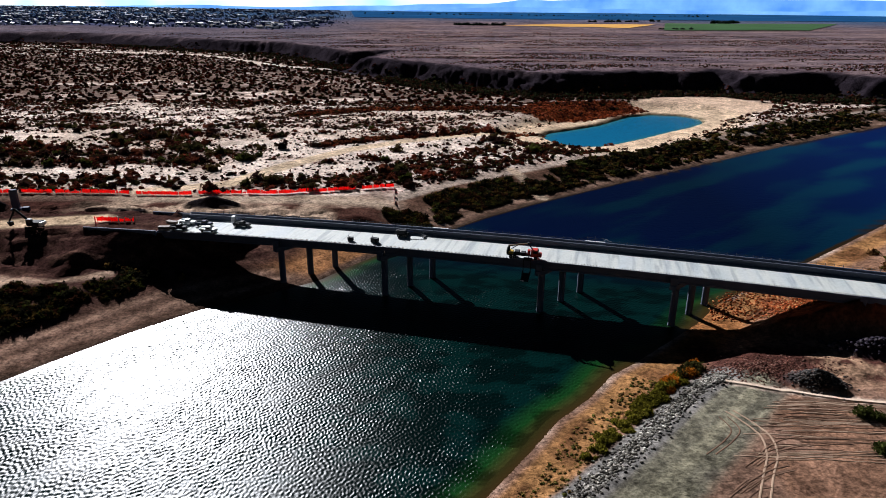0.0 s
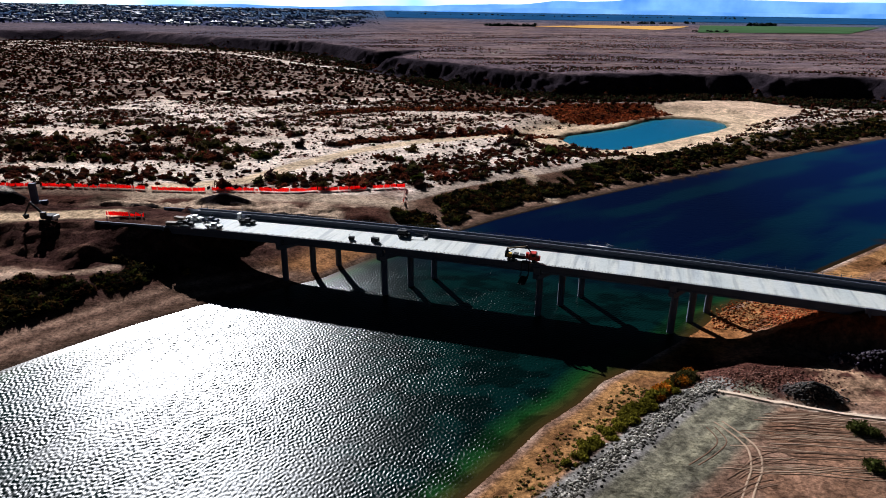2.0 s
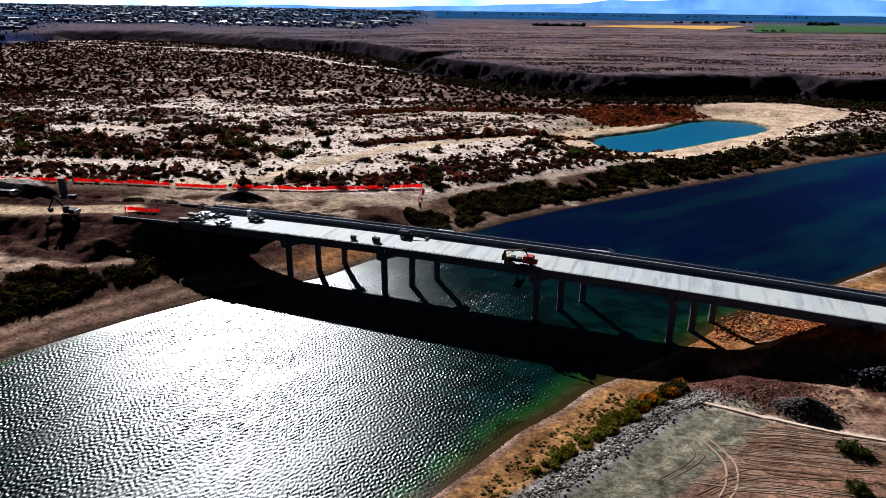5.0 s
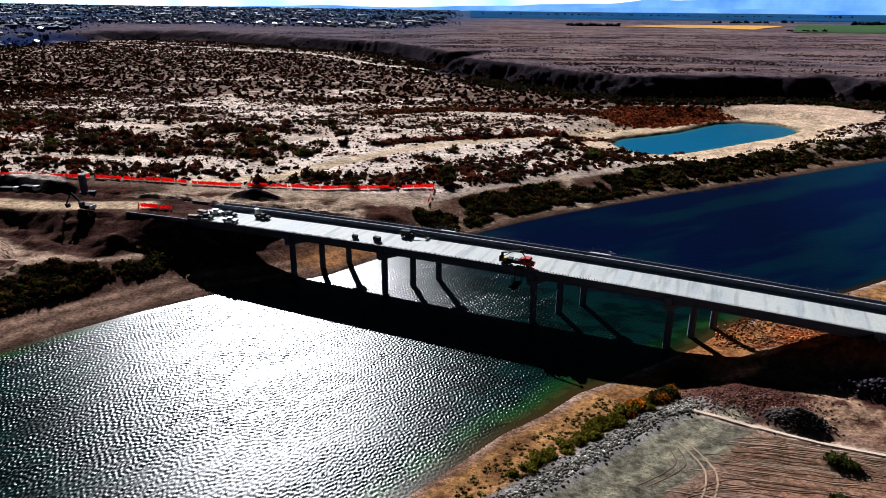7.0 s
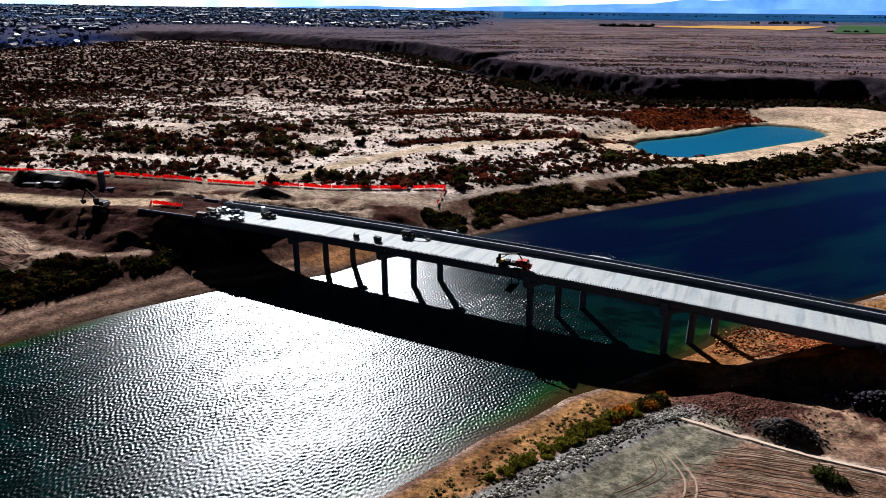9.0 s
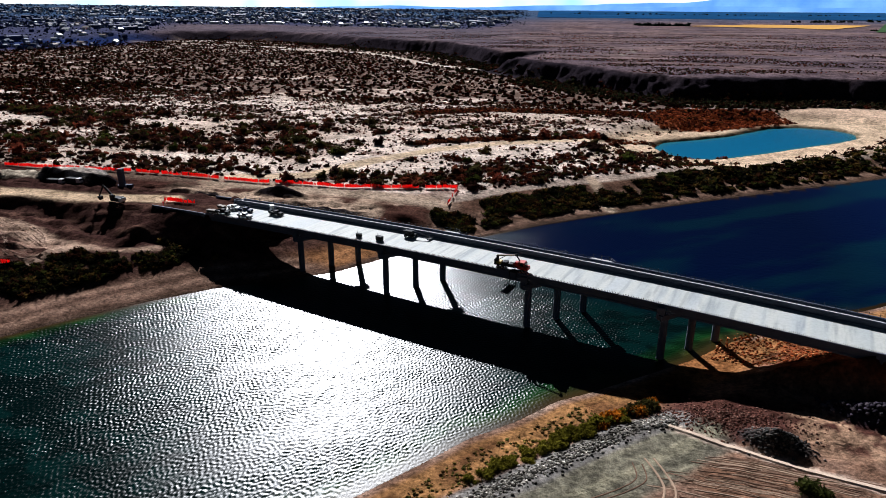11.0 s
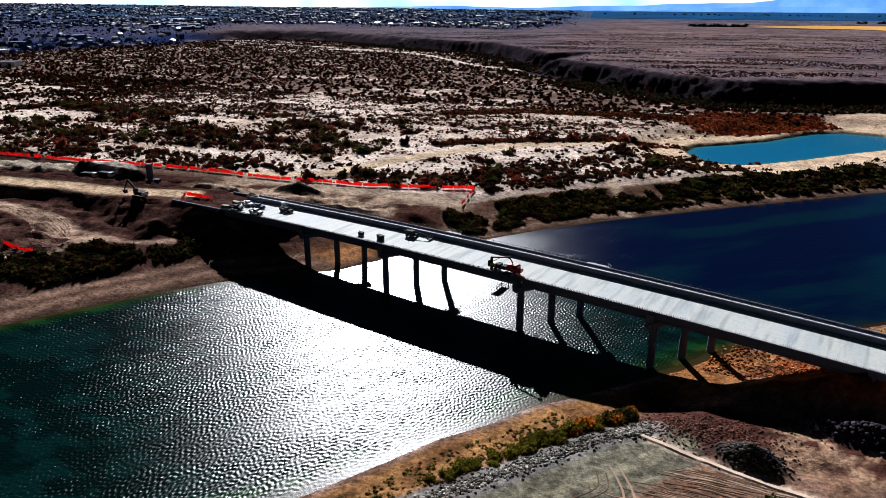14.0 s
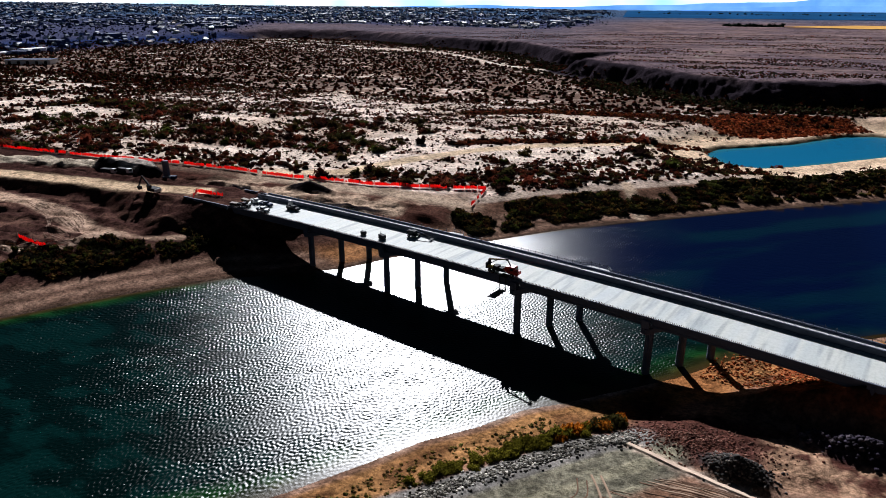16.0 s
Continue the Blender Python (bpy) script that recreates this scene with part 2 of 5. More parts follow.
def let_light_through(m, share):
    """thin leaf or plastic: part of the light passes through"""
    nt = m.node_tree
    b, out = nt.nodes["Principled BSDF"], nt.nodes["Material Output"]
    tr = nt.nodes.new("ShaderNodeBsdfTranslucent")
    nt.links.new(b.inputs["Base Color"].links[0].from_socket, tr.inputs["Color"])
    mx = nt.nodes.new("ShaderNodeMixShader")
    mx.inputs[0].default_value = share
    nt.links.new(b.outputs[0], mx.inputs[1])
    nt.links.new(tr.outputs[0], mx.inputs[2])
    nt.links.new(mx.outputs[0], out.inputs["Surface"])


let_light_through(M_SCRUB, 0.3)
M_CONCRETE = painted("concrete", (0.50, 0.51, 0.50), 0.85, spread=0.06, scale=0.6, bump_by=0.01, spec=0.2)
# darker, bluer copy of the concrete with shade put into its colour
M_CONCRETE_SHADED = painted("shaded_concrete", (0.10, 0.115, 0.16), 0.85, spread=0.1, scale=0.8, bump_by=0.01, spec=0.2)


def deck_material():
    m, nt, b = material("deck_concrete", 0.8, 0, 0.2)
    tc = nt.nodes.new("ShaderNodeTexCoord")
    def stretched(sx, sy, scale, detail=3):
        mp = nt.nodes.new("ShaderNodeMapping")
        mp.inputs["Scale"].default_value = (sx, sy, 1.0)
        nt.links.new(tc.outputs["Object"], mp.inputs["Vector"])
        return noise_node(nt, scale, detail, 0.55, mp.outputs[0])
    pours = stretched(0.35, 0.03, 0.5, 1)
    c1 = ramp(nt, pours.outputs[0], [(0.3, (0.37, 0.40, 0.40)), (0.5, (0.45, 0.46, 0.43)), (0.7, (0.39, 0.42, 0.43))])
    stain = stretched(1.0, 0.16, 0.35, 4)
    c2 = ramp(nt, stain.outputs[0], [(0.28, (0.70, 0.72, 0.74)), (0.42, (1, 1, 1))])
    grain = noise_node(nt, 1.5, 6)
    c3 = ramp(nt, grain.outputs[0], [(0.3, (0.86, 0.86, 0.86)), (0.6, (1.03, 1.03, 1.03))])
    streak = stretched(0.9, 0.07, 0.55, 2)
    c4 = ramp(nt, streak.outputs[0], [(0.34, (0.70, 0.72, 0.74)), (0.46, (1, 1, 1))])
    c = mix(nt, "MULTIPLY", 1.0, mix(nt, "MULTIPLY", 1.0, mix(nt, "MULTIPLY", 1.0, c1, c2), c3), c4)
    nt.links.new(c, b.inputs["Base Color"])
    bump(nt, b, grain.outputs[0], 0.4, 0.01)
    return m


M_DECK = deck_material()
M_STEEL = painted("galvanised_steel", (0.35, 0.36, 0.38), 0.5, 0.8, scale=3)
M_RAIL = painted("weathered_steel", (0.10, 0.105, 0.115), 0.65, 0.3, scale=3, spec=0.2)
M_REBAR = painted("rusty_rebar", (0.12, 0.07, 0.05), 0.8, 0.3, scale=5)
M_RUBBER = painted("tyre_rubber", (0.02, 0.02, 0.02), 0.9, scale=6, spec=0.05)
M_RED = painted("red_paint", (0.55, 0.03, 0.02), 0.4, scale=2)
M_WHITE = painted("white_paint", (0.78, 0.78, 0.78), 0.35, spread=0.05, scale=2)
M_GREY = painted("dark_grey_paint", (0.03, 0.032, 0.036), 0.75, scale=2, spec=0.06)
M_BLUE = painted("dark_blue_paint", (0.012, 0.025, 0.07), 0.7, scale=2, spec=0.08)
M_YELLOW = painted("yellow_paint", (0.55, 0.33, 0.03), 0.45, scale=2)
M_GLASS_DARK = painted("tinted_glass", (0.015, 0.018, 0.02), 0.25, scale=1, spec=0.3)
M_CHROME = painted("bare_metal", (0.18, 0.18, 0.18), 0.6, 0.6, scale=4)
M_PLASTIC_RED = painted("orange_red_mesh", (0.85, 0.045, 0.035), 0.6, spread=0.2, scale=1.5)
let_light_through(M_PLASTIC_RED, 0.6)
M_WOOD = painted("weathered_wood", (0.13, 0.095, 0.065), 0.8, scale=2)


def water_material(name, attr, wave, rough=0.33, scale=0.95):
    """a tinted body under a rippled clear surface"""
    m = bpy.data.materials.new(name)
    m.use_nodes = True
    nt = m.node_tree
    nt.nodes.clear()
    out = nt.nodes.new("ShaderNodeOutputMaterial")
    body = nt.nodes.new("ShaderNodeBsdfDiffuse")
    gloss = nt.nodes.new("ShaderNodeBsdfGlossy")
    gloss.distribution = "BECKMANN"
    gloss.inputs["Roughness"].default_value = rough
    gloss.inputs["Color"].default_value = (0.66, 0.66, 0.66, 1)
    a = nt.nodes.new("ShaderNodeAttribute")
    a.attribute_name = attr
    nt.links.new(a.outputs["Color"], body.inputs["Color"])
    g = nt.nodes.new("ShaderNodeNewGeometry")
    mp = nt.nodes.new("ShaderNodeMapping")
    mp.inputs["Rotation"].default_value = (0, 0, radians(25))
    mp.inputs["Scale"].default_value = (1.0, 1.5, 1.0)
    nt.links.new(g.outputs["Position"], mp.inputs["Vector"])
    n1 = noise_node(nt, scale, 2.0, 0.62, mp.outputs[0])
    n2 = noise_node(nt, 0.03, 3, 0.5, g.outputs["Position"])
    calm = nt.nodes.new("ShaderNodeMapRange")
    calm.inputs[1].default_value, calm.inputs[2].default_value, calm.inputs[3].default_value, calm.inputs[4].default_value = 0.35, 0.65, 0.65, 1.1
    nt.links.new(n2.outputs[0], calm.inputs[0])
    bp = nt.nodes.new("ShaderNodeBump")
    bp.inputs["Distance"].default_value = wave
    nt.links.new(calm.outputs[0], bp.inputs["Strength"])
    nt.links.new(n1.outputs[0], bp.inputs["Height"])
    nt.links.new(bp.outputs[0], gloss.inputs["Normal"])
    nt.links.new(bp.outputs[0], body.inputs["Normal"])
    fr = nt.nodes.new("ShaderNodeFresnel")
    fr.inputs["IOR"].default_value = 1.33
    nt.links.new(bp.outputs[0], fr.inputs["Normal"])
    mx = nt.nodes.new("ShaderNodeMixShader")
    nt.links.new(fr.outputs[0], mx.inputs[0])
    nt.links.new(body.outputs[0], mx.inputs[1])
    nt.links.new(gloss.outputs[0], mx.inputs[2])
    nt.links.new(mx.outputs[0], out.inputs["Surface"])
    return m


M_RIVER = water_material("river_water", "tint", 0.02, 0.365, 1.6)
M_POND = water_material("pond_water", "tint", 0.03, 0.2)


# ---- mesh helpers ----
def mesh_object(name, verts, faces, mat, tint=None, smooth=False):
    me = bpy.data.meshes.new(name)
    if isinstance(faces, list):
        me.from_pydata(verts if isinstance(verts, list) else verts.tolist(), [], faces)
    else:
        verts, faces = np.asarray(verts, dtype=np.float32), np.asarray(faces, dtype=np.int32)
        count, sides = faces.shape
        me.vertices.add(len(verts))
        me.vertices.foreach_set("co", verts.ravel())
        me.loops.add(count * sides)
        me.loops.foreach_set("vertex_index", faces.ravel())
        me.polygons.add(count)
        me.polygons.foreach_set("loop_start", np.arange(0, count * sides, sides, dtype=np.int32))
        me.update(calc_edges=True)
    me.materials.append(mat)
    if tint is not None:
        at = me.attributes.new("tint", "FLOAT_COLOR", "POINT")
        data = np.ones((len(me.vertices), 4), dtype=np.float32)
        data[:, :3] = tint
        at.data.foreach_set("color", data.ravel())
    if smooth:
        me.polygons.foreach_set("use_smooth", np.ones(len(me.polygons), dtype=bool))
    me.update()
    return new(name, me)


def part(name, bm, mat, parent=None, label=""):
    me = bpy.data.meshes.new(name)
    bm.to_mesh(me)
    bm.free()
    me.materials.append(mat)
    ob = new(name, me)
    if parent is not None:
        ob.parent = parent
    if label:
        ob["label"] = label
    return ob


def root(name, m, label, category, group=""):
    ob = new(name)
    ob.matrix_world = m
    ob.empty_display_size = 0.5
    return tagged(ob, label, category, group)


def box(bm, x0, x1, y0, y1, z0, z1, bevel=0.0, m=None):
    geo = bmesh.ops.create_cube(bm, size=1.0)
    vs = geo["verts"]
    for v in vs:
        v.co = Vector((x0 if v.co.x < 0 else x1, y0 if v.co.y < 0 else y1, z0 if v.co.z < 0 else z1))
    if bevel:
        es = list({e for v in vs for e in v.link_edges})
        r = bmesh.ops.bevel(bm, geom=es, offset=bevel, segments=1, affect="EDGES")
        vs = list({v for f in r["faces"] for v in f.verts} | {v for v in vs if v.is_valid})
    if m is not None:
        bmesh.ops.transform(bm, matrix=m, verts=vs)
    return vs


def boxed(*a, **k):
    bm = bmesh.new()
    box(bm, *a, **k)
    return bm


def tube(bm, p0, p1, r0, r1=None, n=10):
    p0, p1 = Vector(p0), Vector(p1)
    r1 = r0 if r1 is None else r1
    d = p1 - p0
    q = d.to_track_quat("Z", "Y").to_matrix().to_4x4()
    bmesh.ops.create_cone(bm, cap_ends=True, segments=n, radius1=r0, radius2=r1, depth=d.length, matrix=Matrix.Translation((p0 + p1) / 2) @ q)


def tubed(p0, p1, r0, r1=None, n=10):
    bm = bmesh.new()
    tube(bm, p0, p1, r0, r1, n)
    return bm


def sweep(profile, stations, closed=True):
    """a profile of (w, z) carried along s; stations of (s, z offset)"""
    bm = bmesh.new()
    rings = [[bm.verts.new((s, w, z + dz)) for w, z in profile] for s, dz in stations]
    n = len(profile)
    for a, b in zip(rings, rings[1:]):
        for i in range(n if closed else n - 1):
            j = (i + 1) % n
            bm.faces.new((a[i], a[j], b[j], b[i]))
    if closed:
        bm.faces.new(rings[0][::-1])
        bm.faces.new(rings[-1])
    bmesh.ops.recalc_face_normals(bm, faces=bm.faces)
    return bm


def along(s0, s1, step_=6.0):
    n = max(2, int(abs(s1 - s0) / step_) + 1)
    return [(s0 + (s1 - s0) * i / (n - 1), z_deck(s0 + (s1 - s0) * i / (n - 1))) for i in range(n)]


# ---- ground ----
def spaced(stops):
    out = []
    for a, b, d in stops:
        out.append(np.arange(a, b, d))
    return np.concatenate(out)


def outward(a, b, d0, k):
    v, d = [a], d0
    sign = 1 if b > a else -1
    while (b - v[-1]) * sign > 0:
        v.append(v[-1] + sign * d)
        d *= k
    return np.array(v)


gx = np.concatenate([outward(-330, -4800, 4, 1.045)[::-1][:-1], spaced([(-330, -170, 2.4), (-170, 5, 1.5), (5, 128, 1.0), (128, 300, 2.6)]), outward(300, 4800, 4, 1.045)])
gy = np.concatenate([outward(70, -2500, 3, 1.16)[::-1][:-1], spaced([(70, 165, 1.0), (165, 320, 1.5), (320, 620, 2.6), (620, 900, 3.6)]), outward(900, 4800, 5, 1.04)])
GX, GY = np.meshgrid(gx, gy)
GZ = height(GX, GY)


def ground_tint(x, y, z):
    n1, n2, n3 = fbm(x / 14, y / 14, 61), fbm(x / 55, y / 55, 62), fbm(x / 4, y / 4, 63)
    c = np.zeros(x.shape + (3,))

    def lay(mask, col):
        nonlocal c
        m = np.clip(mask, 0, 1)[..., None]
        c = c * (1 - m) + np.array(col) * m

    dl_, sl = near_line(x, y, SHORE_L)
    dl = dl_ * sl
    dr_, sr = near_line(x, y, SHORE_R)
    dr = -dr_ * sr
    s, w = to_local(x, y)
    lay(np.ones(x.shape), (0.92, 0.77, 0.665))                       # pale river sand
    lay(step(0.48, 0.62, n2) * 0.5, (0.55, 0.41, 0.31))
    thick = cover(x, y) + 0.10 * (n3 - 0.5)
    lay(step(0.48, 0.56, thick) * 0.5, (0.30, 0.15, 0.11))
    lay(step(0.55, 0.62, thick) * 0.7, (0.050, 0.022, 0.017))                                       # dark brown under thick scrub
    for strip, wide in DARK_STRIPS:
        ds, _ = near_line(x, y, strip)
        lay(step(wide, wide * 0.5, ds + 5 * (n3 - 0.5)) * 0.9, (0.19, 0.045, 0.022))
    foot, _ = near_line(x, y, FOOT_SAND)
    lay(step(13, 6, foot + 9 * (n1 - 0.5)) * 0.9, (0.80, 0.66, 0.55))
    lay(step(-4, 8, inside(x, y, SAND_FLAT)) * 0.9, (0.80, 0.58, 0.42))
    # left bank
    lay(step(46, 32, dl) * (dl > dr), (0.15, 0.085, 0.06))
    lay(step(24, 17, dl) * (dl > dr), (0.22, 0.135, 0.10))
    terrace = np.sin(dl * 0.8 + 5.0 * fbm(x / 16, y / 16, 64)) + 0.8 * (n3 - 0.5)
    lay(step(22, 17, dl) * (dl > dr) * step(0.25, 0.8, terrace), (0.30, 0.19, 0.14))
    lay(step(22, 17, dl) * (dl > dr) * step(-0.3, -0.8, terrace), (0.14, 0.085, 0.062))
    lay(step(2.5, 1, dl) * (dl > dr), (0.09, 0.06, 0.045))
    lay((dl > dr) * step(34, 26, dl) * step(2, 5, dl) * step(4, 12, w) * step(60, 45, w) * step(-70, -60, s), (0.34, 0.165, 0.075))
    # works yard and fills
    yard = step(285, 272, y) * step(-8, -22, x) * step(14, 24, dl)
    lay(yard, (0.14, 0.070, 0.053))
    lay(yard * step(0.5, 0.62, n1) * 0.8, (0.13, 0.075, 0.057))
    lay(yard * step(0.5, 0.62, n2) * 0.8, (0.045, 0.018, 0.015))
    lay(yard * step(230, 246, y) * step(0.36, 0.5, n1) * step(-150, -122, x), (0.52, 0.38, 0.28))
    lay(yard * step(264, 273, y) * (1 - 0.75 * step(-118, -135, x) * step(-230, -205, x)), (0.48, 0.37, 0.28))
    lay(step(30, 24, w) * step(-25, -15, w) * step(-74, -84, s), (0.06, 0.03, 0.026))
    lay(yard * step(226, 214, y) * 0.95, (0.062, 0.031, 0.027))
    lay(yard * step(226, 214, y) * step(0.50, 0.62, fbm(x / 9, y / 3, 66)) * 0.7, (0.17, 0.095, 0.072))
    berm, _ = near_line(x, y, PALE_BERM)
    lay(step(6.5, 4.5, berm + 2 * (n3 - 0.5)), (0.56, 0.48, 0.38))
    # flat-topped heap: shade of its sides and sun on its top, both as colour
    flat = heaps(x, y, [(-191, 258.5, 23, 5.2, -3, 15.0)])
    lay(step(0.1, 0.5, flat), (0.02, 0.016, 0.018))
    lay(step(4.8, 5.6, flat), (0.70, 0.62, 0.55))
    up, _ = near_line(x, y, UP_ROAD)
    lay(step(6.5, 4, up) * 0.92, (0.74, 0.55, 0.37))
    low, _ = near_line(x, y, LOW_ROAD)
    narrow = 3.0 * step(-140, -115, x)
    lay(step(5.5, 3.0, low + narrow + 3 * (n3 - 0.5)) * 0.9, (0.60, 0.42, 0.31))
    spur, _ = near_line(x, y, LOW_SPUR)
    lay(step(4.0, 1.5, spur + 4 * (n3 - 0.5)) * 0.85, (0.46, 0.33, 0.25))
    fan = heaps(x, y, [(-140, 183, 10, 5, 20, 2.2), (-162, 192, 14, 5, -25, 1.8)])
    lay(step(0.2, 1.2, fan + n3 - 0.5) * 0.75, (0.36, 0.235, 0.175))
    sr_, _ = near_line(x, y, SAND_ROAD)
    lay(step(6.5, 4, sr_), (0.78, 0.60, 0.42))
    br, _ = near_line(x, y, BANK_ROAD)
    lay(step(4, 2.2, br) * 0.9, (0.52, 0.42, 0.35))
    ra, _ = near_line(x, y, RAMP)
    lay(step(3.5, 2, ra), (0.5, 0.38, 0.28))
    p = pond_value(x, y)
    lay(step(2.6, 1.9, p + n1 * 0.5), (0.80, 0.60, 0.42))
    lay(step(1.15, 1.05, p), (0.25, 0.2, 0.13))
    lay(step(-3, 4, inside(x, y, REEDS) + 10 * (n3 - 0.5)), (0.34, 0.09, 0.035))
    trail, _ = near_line(x, y, [(47, 880), (44, 905), (60, 935), (55, 990)])
    # dark spoil heaps
    lay(step(0.2, 0.9, heaps(x, y, [(-88.5, 262, 12, 6.5, 0, 4.6), (-250, 262, 7, 5, 0, 3), (-60, 246, 22, 4, 8, 2.0), (-115, 247, 9, 3.2, -12, 2.4)])), (0.022, 0.018, 0.02))
    # right bank
    right = dr > dl
    lay(right * step(-3, 3, dr), (0.27, 0.15, 0.098))
    lay(right * step(1, 3, dr) * step(13, 9, dr), (0.38, 0.195, 0.08))
    lay(right * step(1, 5, dr) * step(15, 10, dr) * step(0.45, 0.6, n1), (0.17, 0.08, 0.036))
    lay(right * step(20, 24, dr) * step(0.45, 0.65, n1) * 0.6, (0.25, 0.16, 0.12))
    lay(right * step(66, 72, x) * step(128, 131, y) * step(152, 146, y) * step(101, 95, x), (0.10, 0.042, 0.034))
    lay(right * step(92, 97, x) * step(128, 131, y) * step(150, 143, y), (0.40, 0.25, 0.165))
    lay(right * step(-9, -13, w) * step(-30, -24, w) * step(84, 92, s) * step(0.4, 0.55, n3), (0.075, 0.032, 0.025))
    lay(right * step(112, 100, s) * step(26, 20, w) * step(-6, 0, w), (0.36, 0.155, 0.06))
    lay(right * step(108, 116, s) * step(30, 20, w) * step(-6, 0, w), (0.30, 0.075, 0.028))
    lay(right * step(100, 112, s) * step(34, 20, w) * step(-6, 0, w) * step(0.48, 0.62, n3), (0.10, 0.035, 0.02))
    lay(step(0.3, 1.0, heaps(x, y, [(89, 131, 8.0, 4.5, -18, 3.4)])), (0.06, 0.05, 0.05))
    lay(step(0.2, 0.8, heaps(x, y, [(113, 145, 14, 5.2, -14, 3.6), (106, 147, 6, 3.4, 20, 2.6)])), (0.05, 0.04, 0.055))
    gr, _ = near_line(x, y, GRAVEL_ROAD)
    lay(step(9.5, 6.5, gr + n3 * 2), (0.19, 0.178, 0.133))
    lay(step(8.0, 6.0, gr) * step(0.47, 0.60, fbm((x - y) / 2.2, (x + y) / 60, 72)) * 0.85, (0.31, 0.288, 0.205))
    lay(step(9.5, 5.0, gr) * step(3.0, 6.0, gr) * step(0.45, 0.6, n3) * 0.7, (0.13, 0.115, 0.095))
    sb, _ = near_line(x, y, STONE_BAND)
    lay(step(5, 3.5, sb), (0.20, 0.19, 0.18))
    wt, _ = near_line(x, y, WHITE_TRACK)
    lay(step(1.5, 0.7, wt), (0.66, 0.52, 0.42))
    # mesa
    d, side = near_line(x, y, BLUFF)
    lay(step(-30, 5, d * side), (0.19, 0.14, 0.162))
    # shade of the bluff face put into the ground colour as near-black
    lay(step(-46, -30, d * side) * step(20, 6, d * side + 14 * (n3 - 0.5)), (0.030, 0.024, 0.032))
    lay(step(0, 40, d * side) * step(0.4, 0.65, n2) * 0.7, (0.28, 0.185, 0.17))
    lay(step(0, 40, d * side) * step(0.5, 0.7, n1) * 0.5, (0.11, 0.09, 0.10))
    mesa_k = step(0, 40, d * side)
    lay(mesa_k * step(0.44, 0.62, fbm(x / 80, y / 13, 67) + 0.2 * (n3 - 0.5)) * 0.6, (0.085, 0.06, 0.07))
    lay(mesa_k * step(0.55, 0.7, fbm(x / 90, y / 16, 68)) * 0.5, (0.36, 0.26, 0.25))
    # town ground: distance haze put into the colour as dark blue
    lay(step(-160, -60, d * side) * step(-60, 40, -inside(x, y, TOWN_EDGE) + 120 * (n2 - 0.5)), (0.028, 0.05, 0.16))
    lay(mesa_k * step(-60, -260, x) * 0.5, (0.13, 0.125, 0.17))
    # haze beyond 1900 m mixed into the ground colour
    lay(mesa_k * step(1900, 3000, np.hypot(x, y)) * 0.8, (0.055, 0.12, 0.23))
    lay(step(5, 2, trail) * 0.7, (0.30, 0.26, 0.23))
    return c


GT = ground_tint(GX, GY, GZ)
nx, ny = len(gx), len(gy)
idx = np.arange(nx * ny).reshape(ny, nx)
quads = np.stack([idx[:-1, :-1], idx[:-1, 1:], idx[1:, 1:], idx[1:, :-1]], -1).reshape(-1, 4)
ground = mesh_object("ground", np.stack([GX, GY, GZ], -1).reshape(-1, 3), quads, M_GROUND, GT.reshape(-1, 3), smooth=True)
tagged(ground, "sandy desert river plain with banks and a low mesa", "ground", kind="structure")


GX_LIST, GY_LIST = gx.tolist(), gy.tolist()


def cell(values, v):
    lo, hi = 0, len(values) - 2
    while lo < hi:
        mid = (lo + hi + 1) // 2
        if values[mid] <= v:
            lo = mid
        else:
            hi = mid - 1
    return lo, min(1.0, max(0.0, (v - values[lo]) / (values[lo + 1] - values[lo])))


def ground_z(x, y):
    """the height of the ground sheet itself"""
    i, u_ = cell(GX_LIST, x)
    j, v_ = cell(GY_LIST, y)
    return float((GZ[j, i] * (1 - u_) + GZ[j, i + 1] * u_) * (1 - v_) + (GZ[j + 1, i] * (1 - u_) + GZ[j + 1, i + 1] * u_) * v_)


# ---- water ----
WAVE_SLOPE = 0.222


def wavelets(X, Y):
    """wind chop: many short waves that run mostly across the river, weaker in the calm patches"""
    rng = random.Random(61)
    h = np.zeros(X.shape)
    count = 56
    X0, Y0 = X, Y
    X, Y = X + 0.9 * fbm(X / 6, Y / 6, 65, 2), Y + 0.9 * fbm(X / 6, Y / 6, 66, 2)
    for _ in range(count):
        turn = rng.gauss(radians(8), radians(62))
        length = 0.52 * 2.0 ** (rng.random() ** 1.3) * (1 + 0.6 * abs(math.sin(turn)))
        k = 2 * math.pi / length
        h += WAVE_SLOPE * math.sqrt(2 / count) / k * np.sin(k * (X * math.cos(turn) + Y * math.sin(turn)) + rng.uniform(0, 6.28))
    patch = 0.72 + 0.5 * step(0.3, 0.7, fbm((X0 + Y0) / 34, (Y0 - X0) / 12, 63))
    fine = step(-128, -120, X) * step(175, 160, X) * step(68, 74, Y) * step(332, 320, Y)
    return h * patch * fine


